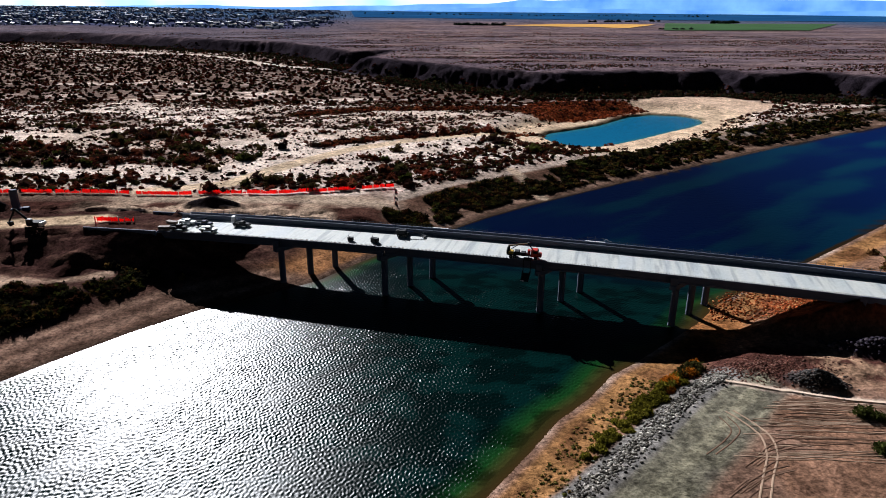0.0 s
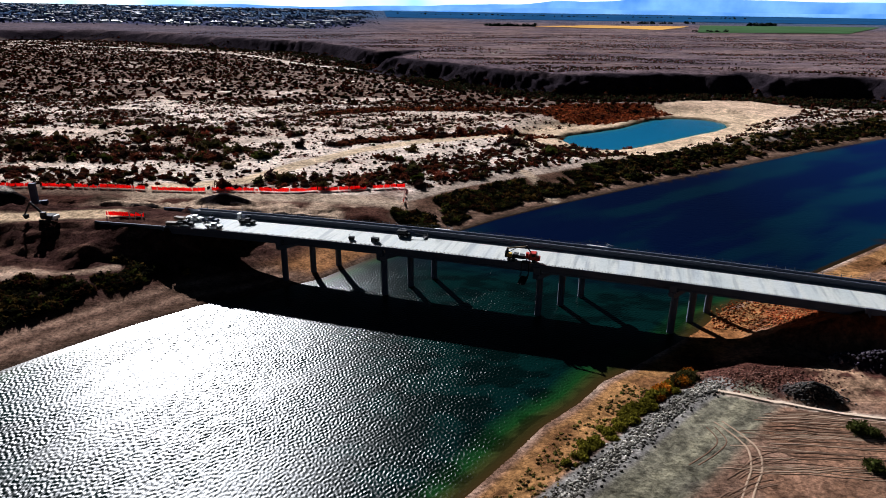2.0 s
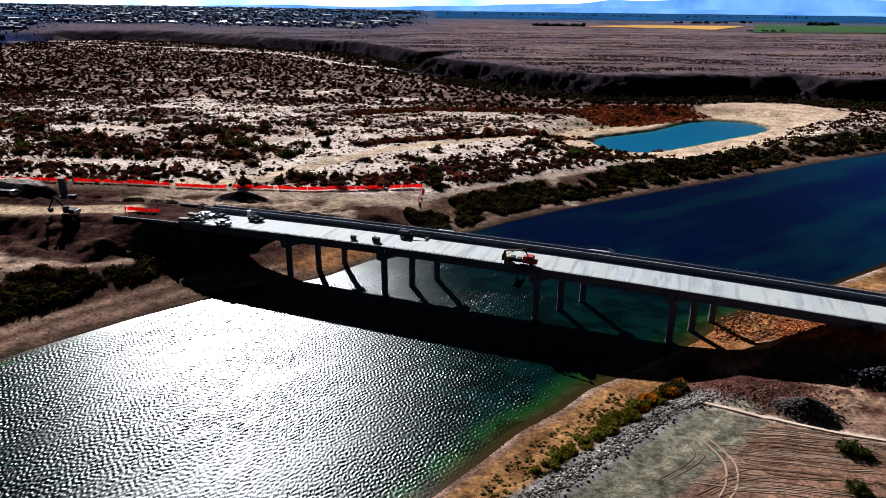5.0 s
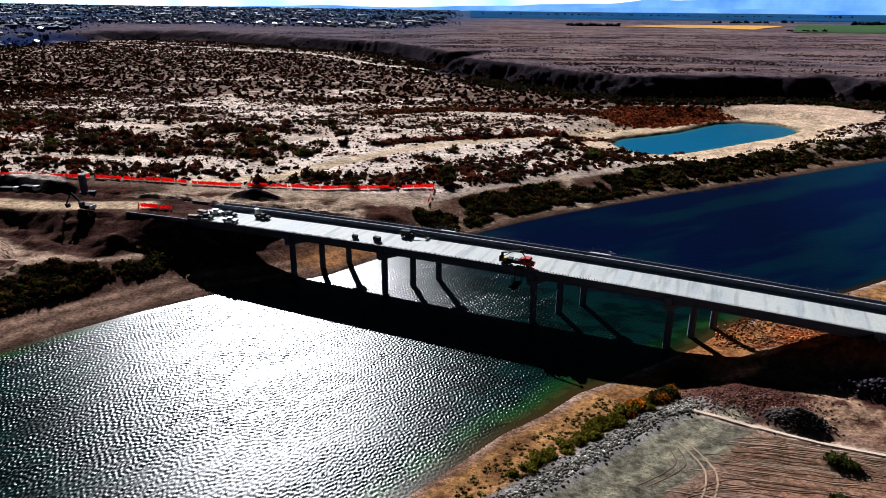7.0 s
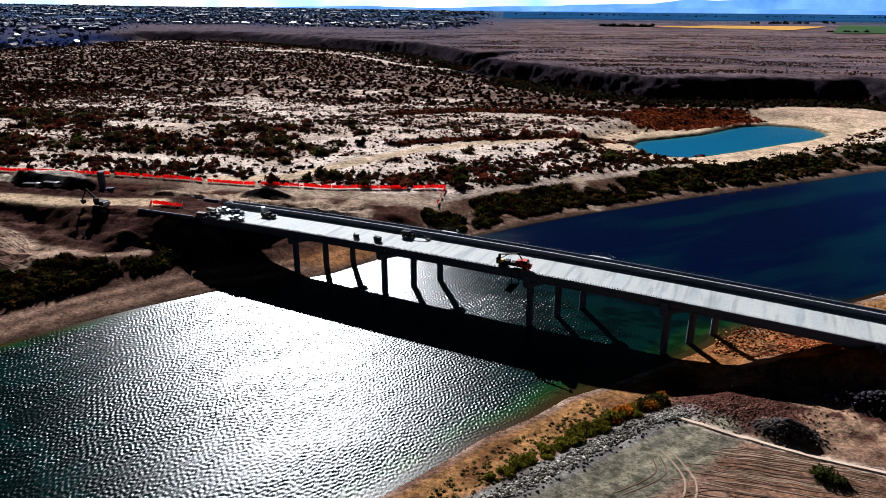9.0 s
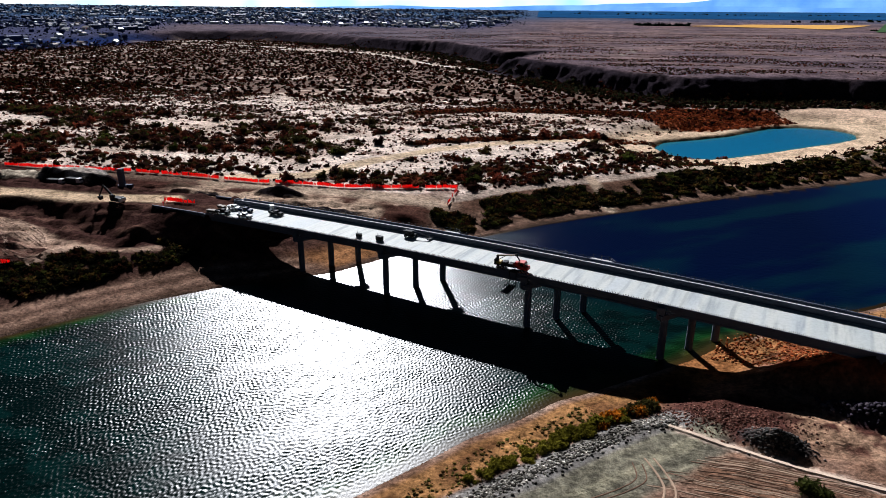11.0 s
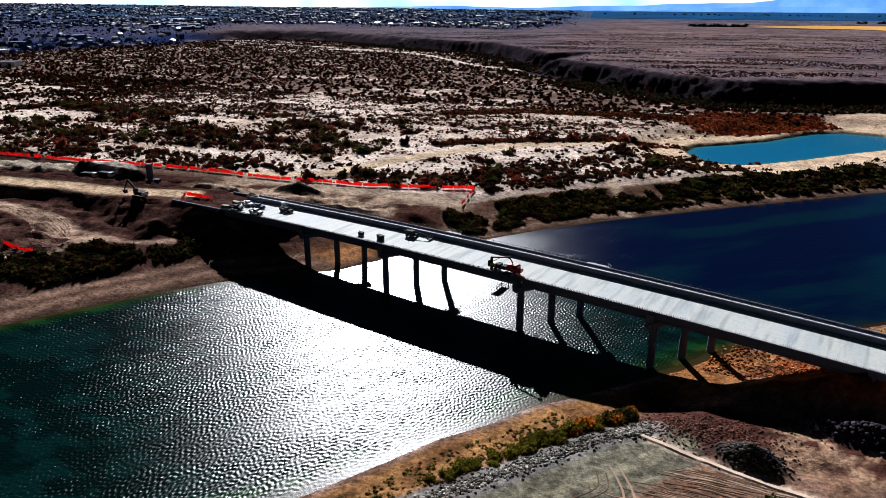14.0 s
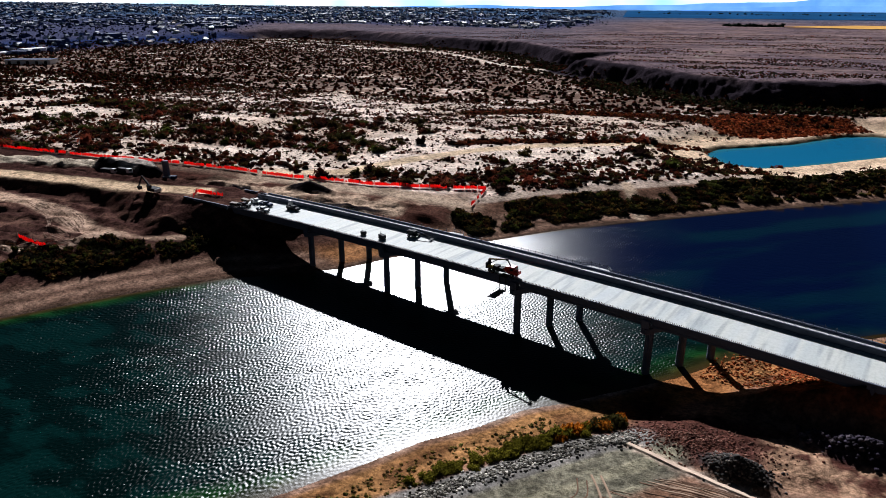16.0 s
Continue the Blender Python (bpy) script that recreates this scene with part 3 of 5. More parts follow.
def water_sheet():
    xs = np.concatenate([outward(-125, -900, 8, 1.3)[::-1][:-1], np.arange(-125, 80, 0.2), np.arange(80, 170, 0.7), np.arange(170, 400, 8), outward(400, 2200, 20, 1.2)])
    ys = np.concatenate([outward(78, -700, 8, 1.3)[::-1][:-1], np.arange(78, 196, 0.29), np.arange(196, 330, 0.5), np.arange(330, 520, 6), outward(520, 1700, 20, 1.2)])
    X, Y = np.meshgrid(xs, ys)
    # the bed on a coarser grid, carried over to the fine one
    cx = np.concatenate([xs[xs < -125], np.arange(-125, 170, 2.5), xs[xs >= 170]])
    cy = np.concatenate([ys[ys < 70], np.arange(70, 330, 2.5), ys[ys >= 330]])
    bed = height(*np.meshgrid(cx, cy), rough=False)
    rows_ = np.array([np.interp(xs, cx, r) for r in bed])
    Z = np.array([np.interp(ys, cy, rows_[:, k]) for k in range(len(xs))]).T
    depth = np.clip(-Z, 0, 3)
    k = np.clip(depth / 1.6, 0, 1)[..., None]
    n = fbm(X / 30, Y / 12, 71)[..., None]
    k = np.clip(k * (0.75 + 0.6 * n), 0, 1)
    shallow, mid, deep = np.array((0.035, 0.019, 0.006)), np.array((0.004, 0.024, 0.005)), np.array((0.0005, 0.0068, 0.0062))
    col = np.where(k < 0.3, shallow + (mid - shallow) * k / 0.3, mid + (deep - mid) * np.clip((k - 0.3) / 0.45, 0, 1))
    patch = step(0.40, 0.64, fbm(X / 7, Y / 4, 77))[..., None]
    col = col * np.where(k > 0.12, 0.6 + 0.9 * patch, 1.0)
    # upstream sky reflection put into the tint as blue, brighter with growing x
    up = np.clip((to_local(X, Y)[1] - 22) / 45, 0, 1)[..., None]
    streak = step(0.5, 0.75, fbm((X + Y * 0.3) / 60, (Y - X * 0.8) / 22, 75))[..., None]
    col = col * (1 - up) + up * np.where(k < 0.1, shallow * 0.5, (np.array((0.0002, 0.0026, 0.018)) * (1 - streak) + np.array((0.0005, 0.009, 0.020)) * streak) * (1 + 3.4 * np.clip((X - 130) / 170, 0, 1)[..., None]))
    i = np.arange(X.size).reshape(X.shape)
    q = np.stack([i[:-1, :-1], i[:-1, 1:], i[1:, 1:], i[1:, :-1]], -1).reshape(-1, 4)
    low = (Z < 0.5).ravel()
    q = q[low[q].any(1)]
    pv = pond_value(X, Y).ravel()
    q = q[~((pv[q] < 1.5).any(1))]
    used = np.unique(q)
    remap = -np.ones(X.size, dtype=int)
    remap[used] = np.arange(len(used))
    v = np.stack([X, Y, wavelets(X, Y) * np.clip(depth / 0.6, 0.15, 1)], -1).reshape(-1, 3)[used]
    ob = mesh_object("water", v, remap[q], M_RIVER, col.reshape(-1, 3)[used], smooth=True)
    tagged(ob, "dark green and blue rippled river water in sun glitter", "river", kind="structure")


water_sheet()


def pond_sheet():
    xs, ys = np.arange(50, 235, 3.0), np.arange(395, 560, 3.0)
    X, Y = np.meshgrid(xs, ys)
    k = step(0.75, 1.05, pond_value(X, Y))[..., None]
    col = np.array((0.004, 0.125, 0.25)) * (1 - k) + np.array((0.02, 0.15, 0.18)) * k
    i = np.arange(X.size).reshape(X.shape)
    q = np.stack([i[:-1, :-1], i[:-1, 1:], i[1:, 1:], i[1:, :-1]], -1).reshape(-1, 4)
    keep = (pond_value(X, Y) < 1.12).ravel()
    q = q[keep[q].any(1)]
    used = np.unique(q)
    remap = -np.ones(X.size, dtype=int)
    remap[used] = np.arange(len(used))
    v = np.stack([X, Y, np.full(X.shape, 1.0)], -1).reshape(-1, 3)[used]
    ob = mesh_object("pond_water", v, remap[q], M_POND, col.reshape(-1, 3)[used])
    tagged(ob, "still turquoise pond in a sand basin", "pond", kind="structure")


pond_sheet()


# ---- far distance: mountains, fields ----
def mountains():
    m, nt, b = material("hazy_mountains", 1.0)
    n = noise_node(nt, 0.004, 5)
    # haze is put in as blue colour plus a glow of its own
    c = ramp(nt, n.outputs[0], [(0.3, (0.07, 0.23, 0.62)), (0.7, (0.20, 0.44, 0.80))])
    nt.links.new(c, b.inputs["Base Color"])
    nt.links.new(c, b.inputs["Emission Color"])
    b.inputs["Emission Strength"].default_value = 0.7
    for r, lo, hi, seed, a0, a1 in ((4700, 58, 88, 81, -70, 75), (4450, 38, 62, 82, -8, 75)):
        az = np.radians(np.arange(a0, a1, 0.35))
        deg = np.degrees(az)
        crest = lo + (hi - lo) * fbm(deg / 6.5, deg * 0 + seed, seed, 5)
        crest = crest + 17 * np.exp(-((deg - 6.8) / 1.6) ** 2) * (seed == 81) + 8 * np.exp(-((deg - 16) / 5.0) ** 2) * (seed == 81)
        crest = crest + 36 * np.clip((deg - 4) / 11, 0, 1) * (seed == 81)
        crest = crest - 20 * np.clip((3 - deg) / 7, 0, 1)
        crest = crest - 10 * np.clip((-12 - deg) / 20, 0, 1)
        v, f = [], []
        for k, (a, h) in enumerate(zip(az, crest)):
            x, y = 40 + r * math.sin(a), r * math.cos(a)
            v += [(x, y, -20), (x * 0.995, y * 0.995, float(h) * 0.6), (x, y, float(h))]
            if k:
                p = 3 * k
                f += [(p - 3, p, p + 1, p - 2), (p - 2, p + 1, p + 2, p - 1)]
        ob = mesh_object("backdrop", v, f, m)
        tagged(ob, "hazy blue mountain range on the horizon", "mountains", kind="structure")


mountains()


def horizon_sky():
    """bright haze low over the horizon"""
    m = bpy.data.materials.new("horizon_haze")
    m.use_nodes = True
    nt = m.node_tree
    nt.nodes.clear()
    out = nt.nodes.new("ShaderNodeOutputMaterial")
    em = nt.nodes.new("ShaderNodeEmission")
    n = noise_node(nt, 0.0012, 4)
    c = ramp(nt, n.outputs[0], [(0.32, (0.22, 0.55, 0.88)), (0.46, (0.55, 0.80, 0.92)), (0.6, (0.9, 0.97, 0.98))])
    nt.links.new(c, em.inputs[0])
    em.inputs[1].default_value = 0.8
    nt.links.new(em.outputs[0], out.inputs[0])
    v, f = [], []
    for k, a in enumerate(np.radians(np.arange(-80, 80, 2.0))):
        x, y = 40 + 4900 * math.sin(a), 4900 * math.cos(a)
        v += [(x, y, -40), (x, y, 190)]
        if k:
            f.append((2 * k - 2, 2 * k, 2 * k + 1, 2 * k - 1))
    tagged(mesh_object("backdrop", v, f, m), "pale blue hazy sky low over the horizon", "sky", kind="structure")


horizon_sky()


def field(name, corners, color, label):
    (ax, ay), (bx, by), (cx, cy), (dx, dy) = corners
    n = 14
    v, f = [], []
    for j in range(n + 1):
        for i in range(n + 1):
            u_, v_ = i / n, j / n
            x = (ax * (1 - u_) + bx * u_) * (1 - v_) + (dx * (1 - u_) + cx * u_) * v_
            y = (ay * (1 - u_) + by * u_) * (1 - v_) + (dy * (1 - u_) + cy * u_) * v_
            v.append((x, y, ground_z(x, y) + 1.2))
    for j in range(n):
        for i in range(n):
            p = j * (n + 1) + i
            f.append((p, p + 1, p + n + 2, p + n + 1))
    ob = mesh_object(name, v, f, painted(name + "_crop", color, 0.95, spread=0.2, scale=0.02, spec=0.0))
    tagged(ob, label, "field", kind="structure")


field("stubble_field", [(189, 1912), (500, 1795), (650, 2060), (370, 2080)], (0.62, 0.34, 0.10), "orange stubble field on the mesa")
field("green_field", [(540, 1640), (900, 1670), (1300, 2250), (720, 2180)], (0.05, 0.10, 0.045), "green crop field on the mesa")
# the blue-green here is distance haze put into the field's colour
field("hazy_far_field", [(-300, 2700), (2400, 2500), (3000, 3900), (-500, 4300)], (0.012, 0.06, 0.15), "far farmland on the plain, coloured blue-green with haze")


# ---- bridge ----
def build_bridge():
    m = Matrix.Translation((BX, BY, 0)) @ Matrix.Rotation(AXIS, 4, "Z")
    b = root("bridge", m, "long new concrete girder bridge under construction over the river", "bridge")
    end_s = 200.0
    part("deck_slab", sweep([(0, -0.28), (0, 0), (W_BARRIER, 0.0), (W_OUT, 0.0), (W_OUT, -0.28), (W_OUT - 1.2, -0.45), (1.2, -0.45)], along(S_LEFT, end_s)), M_DECK, b,
         "pale smooth concrete deck")
    part("edge_beam", sweep([(-0.06, -0.55), (-0.06, 0.06), (0.22, 0.06), (0.22, 0.004), (0.24, -0.55)], along(S_LEFT, end_s)), M_CONCRETE_SHADED, b)
    part("barrier", sweep([(W_BARRIER, 0.0), (W_BARRIER + 0.10, 0.25), (W_BARRIER + 0.18, 1.55), (W_BARRIER + 0.42, 1.55), (W_BARRIER + 0.45, 0.0)], along(S_LEFT, end_s)), M_CONCRETE_SHADED, b,
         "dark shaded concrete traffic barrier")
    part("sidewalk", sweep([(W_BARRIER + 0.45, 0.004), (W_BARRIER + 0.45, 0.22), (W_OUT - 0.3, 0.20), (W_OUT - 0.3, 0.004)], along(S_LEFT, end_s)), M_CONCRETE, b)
    part("parapet", sweep([(W_OUT - 0.3, 0.004), (W_OUT - 0.3, 0.8), (W_OUT, 0.8), (W_OUT, 0.004)], along(S_LEFT, end_s)), M_CONCRETE_SHADED, b)
    # girders span from bent to bent
    stops = (S_LEFT, *BENTS, S_RIGHT + 1.0)
    for k in range(6):
        w = 1.15 + k * (W_OUT - 2.3) / 5
        for a, c in zip(stops, stops[1:]):
            i_beam = [(w - 0.55, -0.45), (w - 0.55, -0.7), (w - 0.14, -0.85), (w - 0.14, -2.1), (w - 0.36, -2.35), (w - 0.36, -2.75), (w + 0.36, -2.75), (w + 0.36, -2.35),
                      (w + 0.14, -2.1), (w + 0.14, -0.85), (w + 0.55, -0.7), (w + 0.55, -0.45)]
            off = SKEW * w
            part("girder", sweep(i_beam, along(a + off + 0.1, c + off - 0.1, 12)), M_CONCRETE_SHADED, b)
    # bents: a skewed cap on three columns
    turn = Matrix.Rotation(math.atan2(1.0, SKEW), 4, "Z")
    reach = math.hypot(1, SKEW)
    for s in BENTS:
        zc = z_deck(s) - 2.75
        cap = part("bent_cap", boxed(-0.9 * reach, (W_OUT + 0.4) * reach, -0.95, 0.95, -1.45, -0.02, bevel=0.08), M_CONCRETE_SHADED, b)
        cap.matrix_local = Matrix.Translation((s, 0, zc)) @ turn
        ear = part("cap_ear", boxed(-0.9, 1.0, -0.75, -0.12, -0.05, 2.1, bevel=0.05), M_CONCRETE_SHADED, b)
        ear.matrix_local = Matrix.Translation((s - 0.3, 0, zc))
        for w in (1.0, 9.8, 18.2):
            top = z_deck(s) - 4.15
            part("column", tubed((s + SKEW * w, w, -3.2), (s + SKEW * w, w, top), 1.0, n=20), M_CONCRETE_SHADED, b)
            part("footing", boxed(s + SKEW * w - 1.5, s + SKEW * w + 1.5, w - 1.5, w + 1.5, -3.0, -0.15, bevel=0.1), M_CONCRETE_SHADED, b)
    # abutments
    for s, sg in ((S_LEFT, -1), (S_RIGHT, 1)):
        zc = z_deck(s)
        bm = bmesh.new()
        box(bm, -0.6 * reach, (W_OUT + 0.5) * reach, -0.9, 0.9, -8.5, -2.8, bevel=0.06)
        box(bm, -0.6 * reach, (W_OUT + 0.5) * reach, -0.35 - sg * 0.5, 0.35 - sg * 0.5, -2.8, -0.5)
        ab = part("abutment", bm, M_CONCRETE_SHADED, b)
        ab.matrix_local = Matrix.Translation((s + sg * 0.6, 0, zc)) @ turn
        for w in (-0.55, W_OUT + 0.1):
            s0 = s + SKEW * w
            s1 = s0 + sg * (28 if sg < 0 else 62)
            n = 8
            bm = bmesh.new()
            ring = []
            for i in range(n + 1):
                q = s0 + (s1 - s0) * i / n
                zt = z_deck(q) + (0.35 if sg > 0 else 0.1)
                ring.append([bm.verts.new((q, w, zt)), bm.verts.new((q, w + 0.45, zt)), bm.verts.new((q, w + 0.45, zt - 9.5)), bm.verts.new((q, w, zt - 9.5))])
            for a, c in zip(ring, ring[1:]):
                for i in range(4):
                    bm.faces.new((a[i], a[(i + 1) % 4], c[(i + 1) % 4], c[i]))
            bm.faces.new(ring[0])
            bm.faces.new(ring[-1][::-1])
            bmesh.ops.recalc_face_normals(bm, faces=bm.faces)
            part("wing_wall", bm, M_CONCRETE_SHADED, b)
    # railing with belvederes
    bays = ((8.5, 17.0), (57.5, 67.0))

    def edge(s):
        for a, c in bays:
            if a <= s <= c:
                return W_OUT - 0.15 + 2.3 * min(1.0, (s - a) / 2.0, (c - s) / 2.0)
        return W_OUT - 0.15

    for a, c in bays:
        bm = bmesh.new()
        for z0, z1 in ((-0.5, 0.2),):
            lo = [bm.verts.new((q, w, z_deck(q) + z0)) for q, w in ((a, W_OUT), (a + 2, W_OUT + 2.35), (c - 2, W_OUT + 2.35), (c, W_OUT))]
            hi = [bm.verts.new((v.co.x, v.co.y, z_deck(v.co.x) + z1)) for v in lo]
            bm.faces.new(lo[::-1])
            bm.faces.new(hi)
            for i in range(4):
                bm.faces.new((lo[i], lo[(i + 1) % 4], hi[(i + 1) % 4], hi[i]))
        bmesh.ops.recalc_face_normals(bm, faces=bm.faces)
        part("belvedere_slab", bm, M_CONCRETE, b)
    s = S_LEFT + 1.0
    base = boxed(-0.07, 0.07, -0.07, 0.07, 0, 1.45)
    post_mesh = bpy.data.meshes.new("railing_post")
    base.to_mesh(post_mesh)
    base.free()
    post_mesh.materials.append(M_RAIL)
    while s < 190:
        p = new("railing_post", post_mesh)
        p.parent = b
        p.matrix_local = Matrix.Translation((s, edge(s), z_deck(s) + 0.2))
        s += 2.4
    for h in (0.75, 1.3):
        bm = bmesh.new()
        q, prev = S_LEFT + 1.0, None
        while q < 188:
            v = Vector((q, edge(q), z_deck(q) + h))
            if prev:
                tube(bm, prev, v, 0.05, n=5)
            prev = v
            q += 1.0 if any(a - 1 < q < c + 1 for a, c in bays) else 4.0
        part("rail", bm, M_RAIL, b)
    # reinforcement stubs waiting for the near barrier
    v, f = [], []
    q = S_LEFT + 0.5
    while q < 188:
        for w in (0.12, 0.34):
            h, r = random.uniform(0.25, 0.5), 0.04
            p = len(v)
            zb = z_deck(q)
            v += [(q - r, w - r, zb), (q + r, w - r, zb), (q + r, w + r, zb), (q - r, w + r, zb), (q - r, w - r, zb + h), (q + r, w - r, zb + h), (q + r, w + r, zb + h), (q - r, w + r, zb + h)]
            f += [(p, p + 1, p + 5, p + 4), (p + 1, p + 2, p + 6, p + 5), (p + 2, p + 3, p + 7, p + 6), (p + 3, p, p + 4, p + 7), (p + 4, p + 5, p + 6, p + 7)]
        q += 0.42
    rb = mesh_object("rebar", v, f, M_REBAR)
    rb.parent = b
    rb["kind"] = "stuff"
    return b


build_bridge()


def on_deck(s, w, turn=0.0, up=0.0):
    x, y = to_world(s, w)
    return pose(x, y, z_deck(s) + up, 0, 0, math.degrees(AXIS) + turn)


# ---- vehicles on the deck ----
def wheel(parent, x, y, r, width):
    t = part("wheel", tubed((x, y - width / 2, r), (x, y + width / 2, r), r, n=14), M_RUBBER, parent)
    part("rim", tubed((x, y - width / 2 - 0.01, r), (x, y + width / 2 + 0.01, r), r * 0.55, n=10), M_CHROME, t)


def pickup(m, paint, label):
    t = root("pickup_truck", m, label, "pickup truck", "pickup trucks on the bridge deck")
    bm = bmesh.new()
    box(bm, -2.75, 2.75, -0.95, 0.95, 0.45, 0.98, bevel=0.12)
    box(bm, 1.15, 2.7, -0.9, 0.9, 0.9, 1.2, bevel=0.1)
    part("body", bm, paint, t)
    bm = bmesh.new()
    vs = box(bm, -0.75, 1.35, -0.86, 0.86, 0.95, 1.85)
    for v in vs:
        if v.co.z > 1.5:
            v.co.x = -0.55 if v.co.x < 0 else 0.75
            v.co.y *= 0.86
    bmesh.ops.bevel(bm, geom=list(bm.edges), offset=0.07, segments=1, affect="EDGES")
    part("cab", bm, paint, t)
    for y in (-1, 1):
        bm = bmesh.new()
        vs = box(bm, -0.55, 0.95, y * 0.80, y * 0.855, 1.22, 1.68)
        part("side_window", bm, M_GLASS_DARK, t)
        part("bed_side", boxed(-2.72, -0.8, y * 0.95, y * 0.83, 0.95, 1.3), paint, t)
        part("headlight", boxed(2.70, 2.78, y * 0.85, y * 0.55, 0.82, 1.02), M_WHITE, t)
    bm = boxed(0.98, 1.02, -0.72, 0.72, 1.2, 1.7)
    ws = part("windscreen", bm, M_GLASS_DARK, t)
    ws.matrix_local = Matrix.Translation((0.06, 0, 0.10)) @ Matrix.Rotation(radians(-28), 4, "Y") @ Matrix.Translation((0.68, 0, 0.35))
    part("tailgate", boxed(-2.78, -2.70, -0.9, 0.9, 0.85, 1.3), paint, t)
    part("bumper", boxed(2.74, 2.9, -0.9, 0.9, 0.45, 0.68, bevel=0.03), M_CHROME, t)
    for x in (-1.75, 1.85):
        for y in (-0.86, 0.86):
            wheel(t, x, y, 0.42, 0.28)
    return t


M_SILVER = painted("silver_paint", (0.55, 0.57, 0.60), 0.4, 0.0, scale=2, spec=0.4)
pickup(on_deck(-65.3, 7.6, 6), M_BLUE, "dark blue pickup truck parked on the pale deck")
pickup(on_deck(-60.4, 2.2, 4), M_SILVER, "silver pickup truck near the unguarded deck edge")
pickup(on_deck(-71.4, 2.4, 10), M_GREY, "dark grey pickup truck beside the stacked materials")
pickup(on_deck(-52.3, 9.4, 2), M_GREY, "dark grey pickup truck near the barrier")
pickup(on_deck(-72.0, 8.4, -4), M_WHITE, "white pickup truck at the end of the deck")


def timber_stack(m, label):
    t = root("timber_stack", m, label, "timber stack")
    for k in range(2):
        part("bearer", boxed(-0.1 + k * 2.2 - 1.1, 0.1 + k * 2.2 - 1.1, -0.7, 0.7, 0, 0.15), M_WOOD, t)
    for k in range(9):
        y, z = -0.55 + (k % 3) * 0.55, 0.15 + (k // 3) * 0.3
        part("plank", boxed(-2.0 + 0.1 * (k % 2), 2.0 - 0.13 * (k % 3), y - 0.25, y + 0.25, z, z + 0.28), M_WOOD, t)


timber_stack(on_deck(-76.5, 2.0, 12), "stack of weathered formwork timber on the deck")
timber_stack(on_deck(-77.5, 7.6, -5), "stack of pale formwork timber at the deck end")


def crate(name, m, lx, ly, lz, mat, label, cat):
    t = root(name, m, label, cat)
    part("case", boxed(-lx / 2, lx / 2, -ly / 2, ly / 2, 0.18, lz, bevel=0.05), mat, t)
    for x in (-lx * 0.35, lx * 0.35):
        part("skid", boxed(x - 0.1, x + 0.1, -ly / 2, ly / 2, 0, 0.18), M_STEEL, t)
    part("lid", boxed(-lx / 2 - 0.04, lx / 2 + 0.04, -ly / 2 - 0.04, ly / 2 + 0.04, lz, lz + 0.08, bevel=0.02), mat, t)
    part("exhaust", tubed((-lx * 0.4, ly * 0.2, lz), (-lx * 0.4, ly * 0.2, lz + 0.8), 0.07), M_STEEL, t)
    return t


crate("tool_chest", on_deck(-11.6, 3.3, 5), 1.7, 1.1, 1.1, M_GREY, "dark steel job box standing on the deck", "tool box")
crate("generator", on_deck(-3.8, 3.6, -8), 2.3, 1.3, 1.4, M_GREY, "dark grey towable generator standing on the deck", "generator")
cab = root("portable_toilet", on_deck(-57.0, 12.4), "pale portable toilet cabin beside the barrier", "toilet")
part("cabin", boxed(-0.6, 0.6, -0.6, 0.6, 0.1, 2.2, bevel=0.06), M_WHITE, cab)
part("roof", boxed(-0.66, 0.66, -0.66, 0.66, 2.2, 2.4, bevel=0.1), M_WHITE, cab)
part("door", boxed(-0.45, 0.45, -0.64, -0.6, 0.2, 2.0), M_STEEL, cab)


def boom_lift():
    t = root("boom_lift", on_deck(3.0, 11.2, 2), "dark boom lift with its arm lowered along the deck", "boom lift")
    part("chassis", boxed(-1.6, 1.6, -1.1, 1.1, 0.5, 0.95, bevel=0.08), M_GREY, t)
    tur = part("turntable", boxed(-1.9, 1.0, -1.0, 1.0, 1.0, 2.1, bevel=0.15), M_GREY, t)
    part("counterweight", boxed(-2.3, -1.7, -0.95, 0.95, 1.0, 1.9, bevel=0.1), M_GREY, tur)
    part("lower_arm", tubed((-1.2, 0.3, 2.1), (3.4, 0.3, 1.6), 0.2, n=8), M_BLUE, t)
    part("upper_arm", tubed((3.2, 0.3, 1.6), (6.6, 0.1, 1.1), 0.14, n=8), M_GREY, t)
    part("basket", boxed(6.4, 7.4, -0.9, 0.9, 0.35, 0.5), M_GREY, t)
    for x, y in ((6.45, -0.85), (7.35, -0.85), (6.45, 0.85), (7.35, 0.85)):
        part("basket_post", tubed((x, y, 0.5), (x, y, 1.5), 0.04, n=6), M_STEEL, t)
    part("mast", tubed((-1.4, -0.3, 2.1), (-1.5, -0.3, 3.4), 0.06, n=6), M_STEEL, t)
    for x in (-1.2, 1.2):
        for y in (-1.1, 1.1):
            wheel(t, x, y, 0.5, 0.4)


boom_lift()


M_OCHRE = painted("worn_ochre_paint", (0.20, 0.13, 0.045), 0.6, scale=2, spec=0.2)


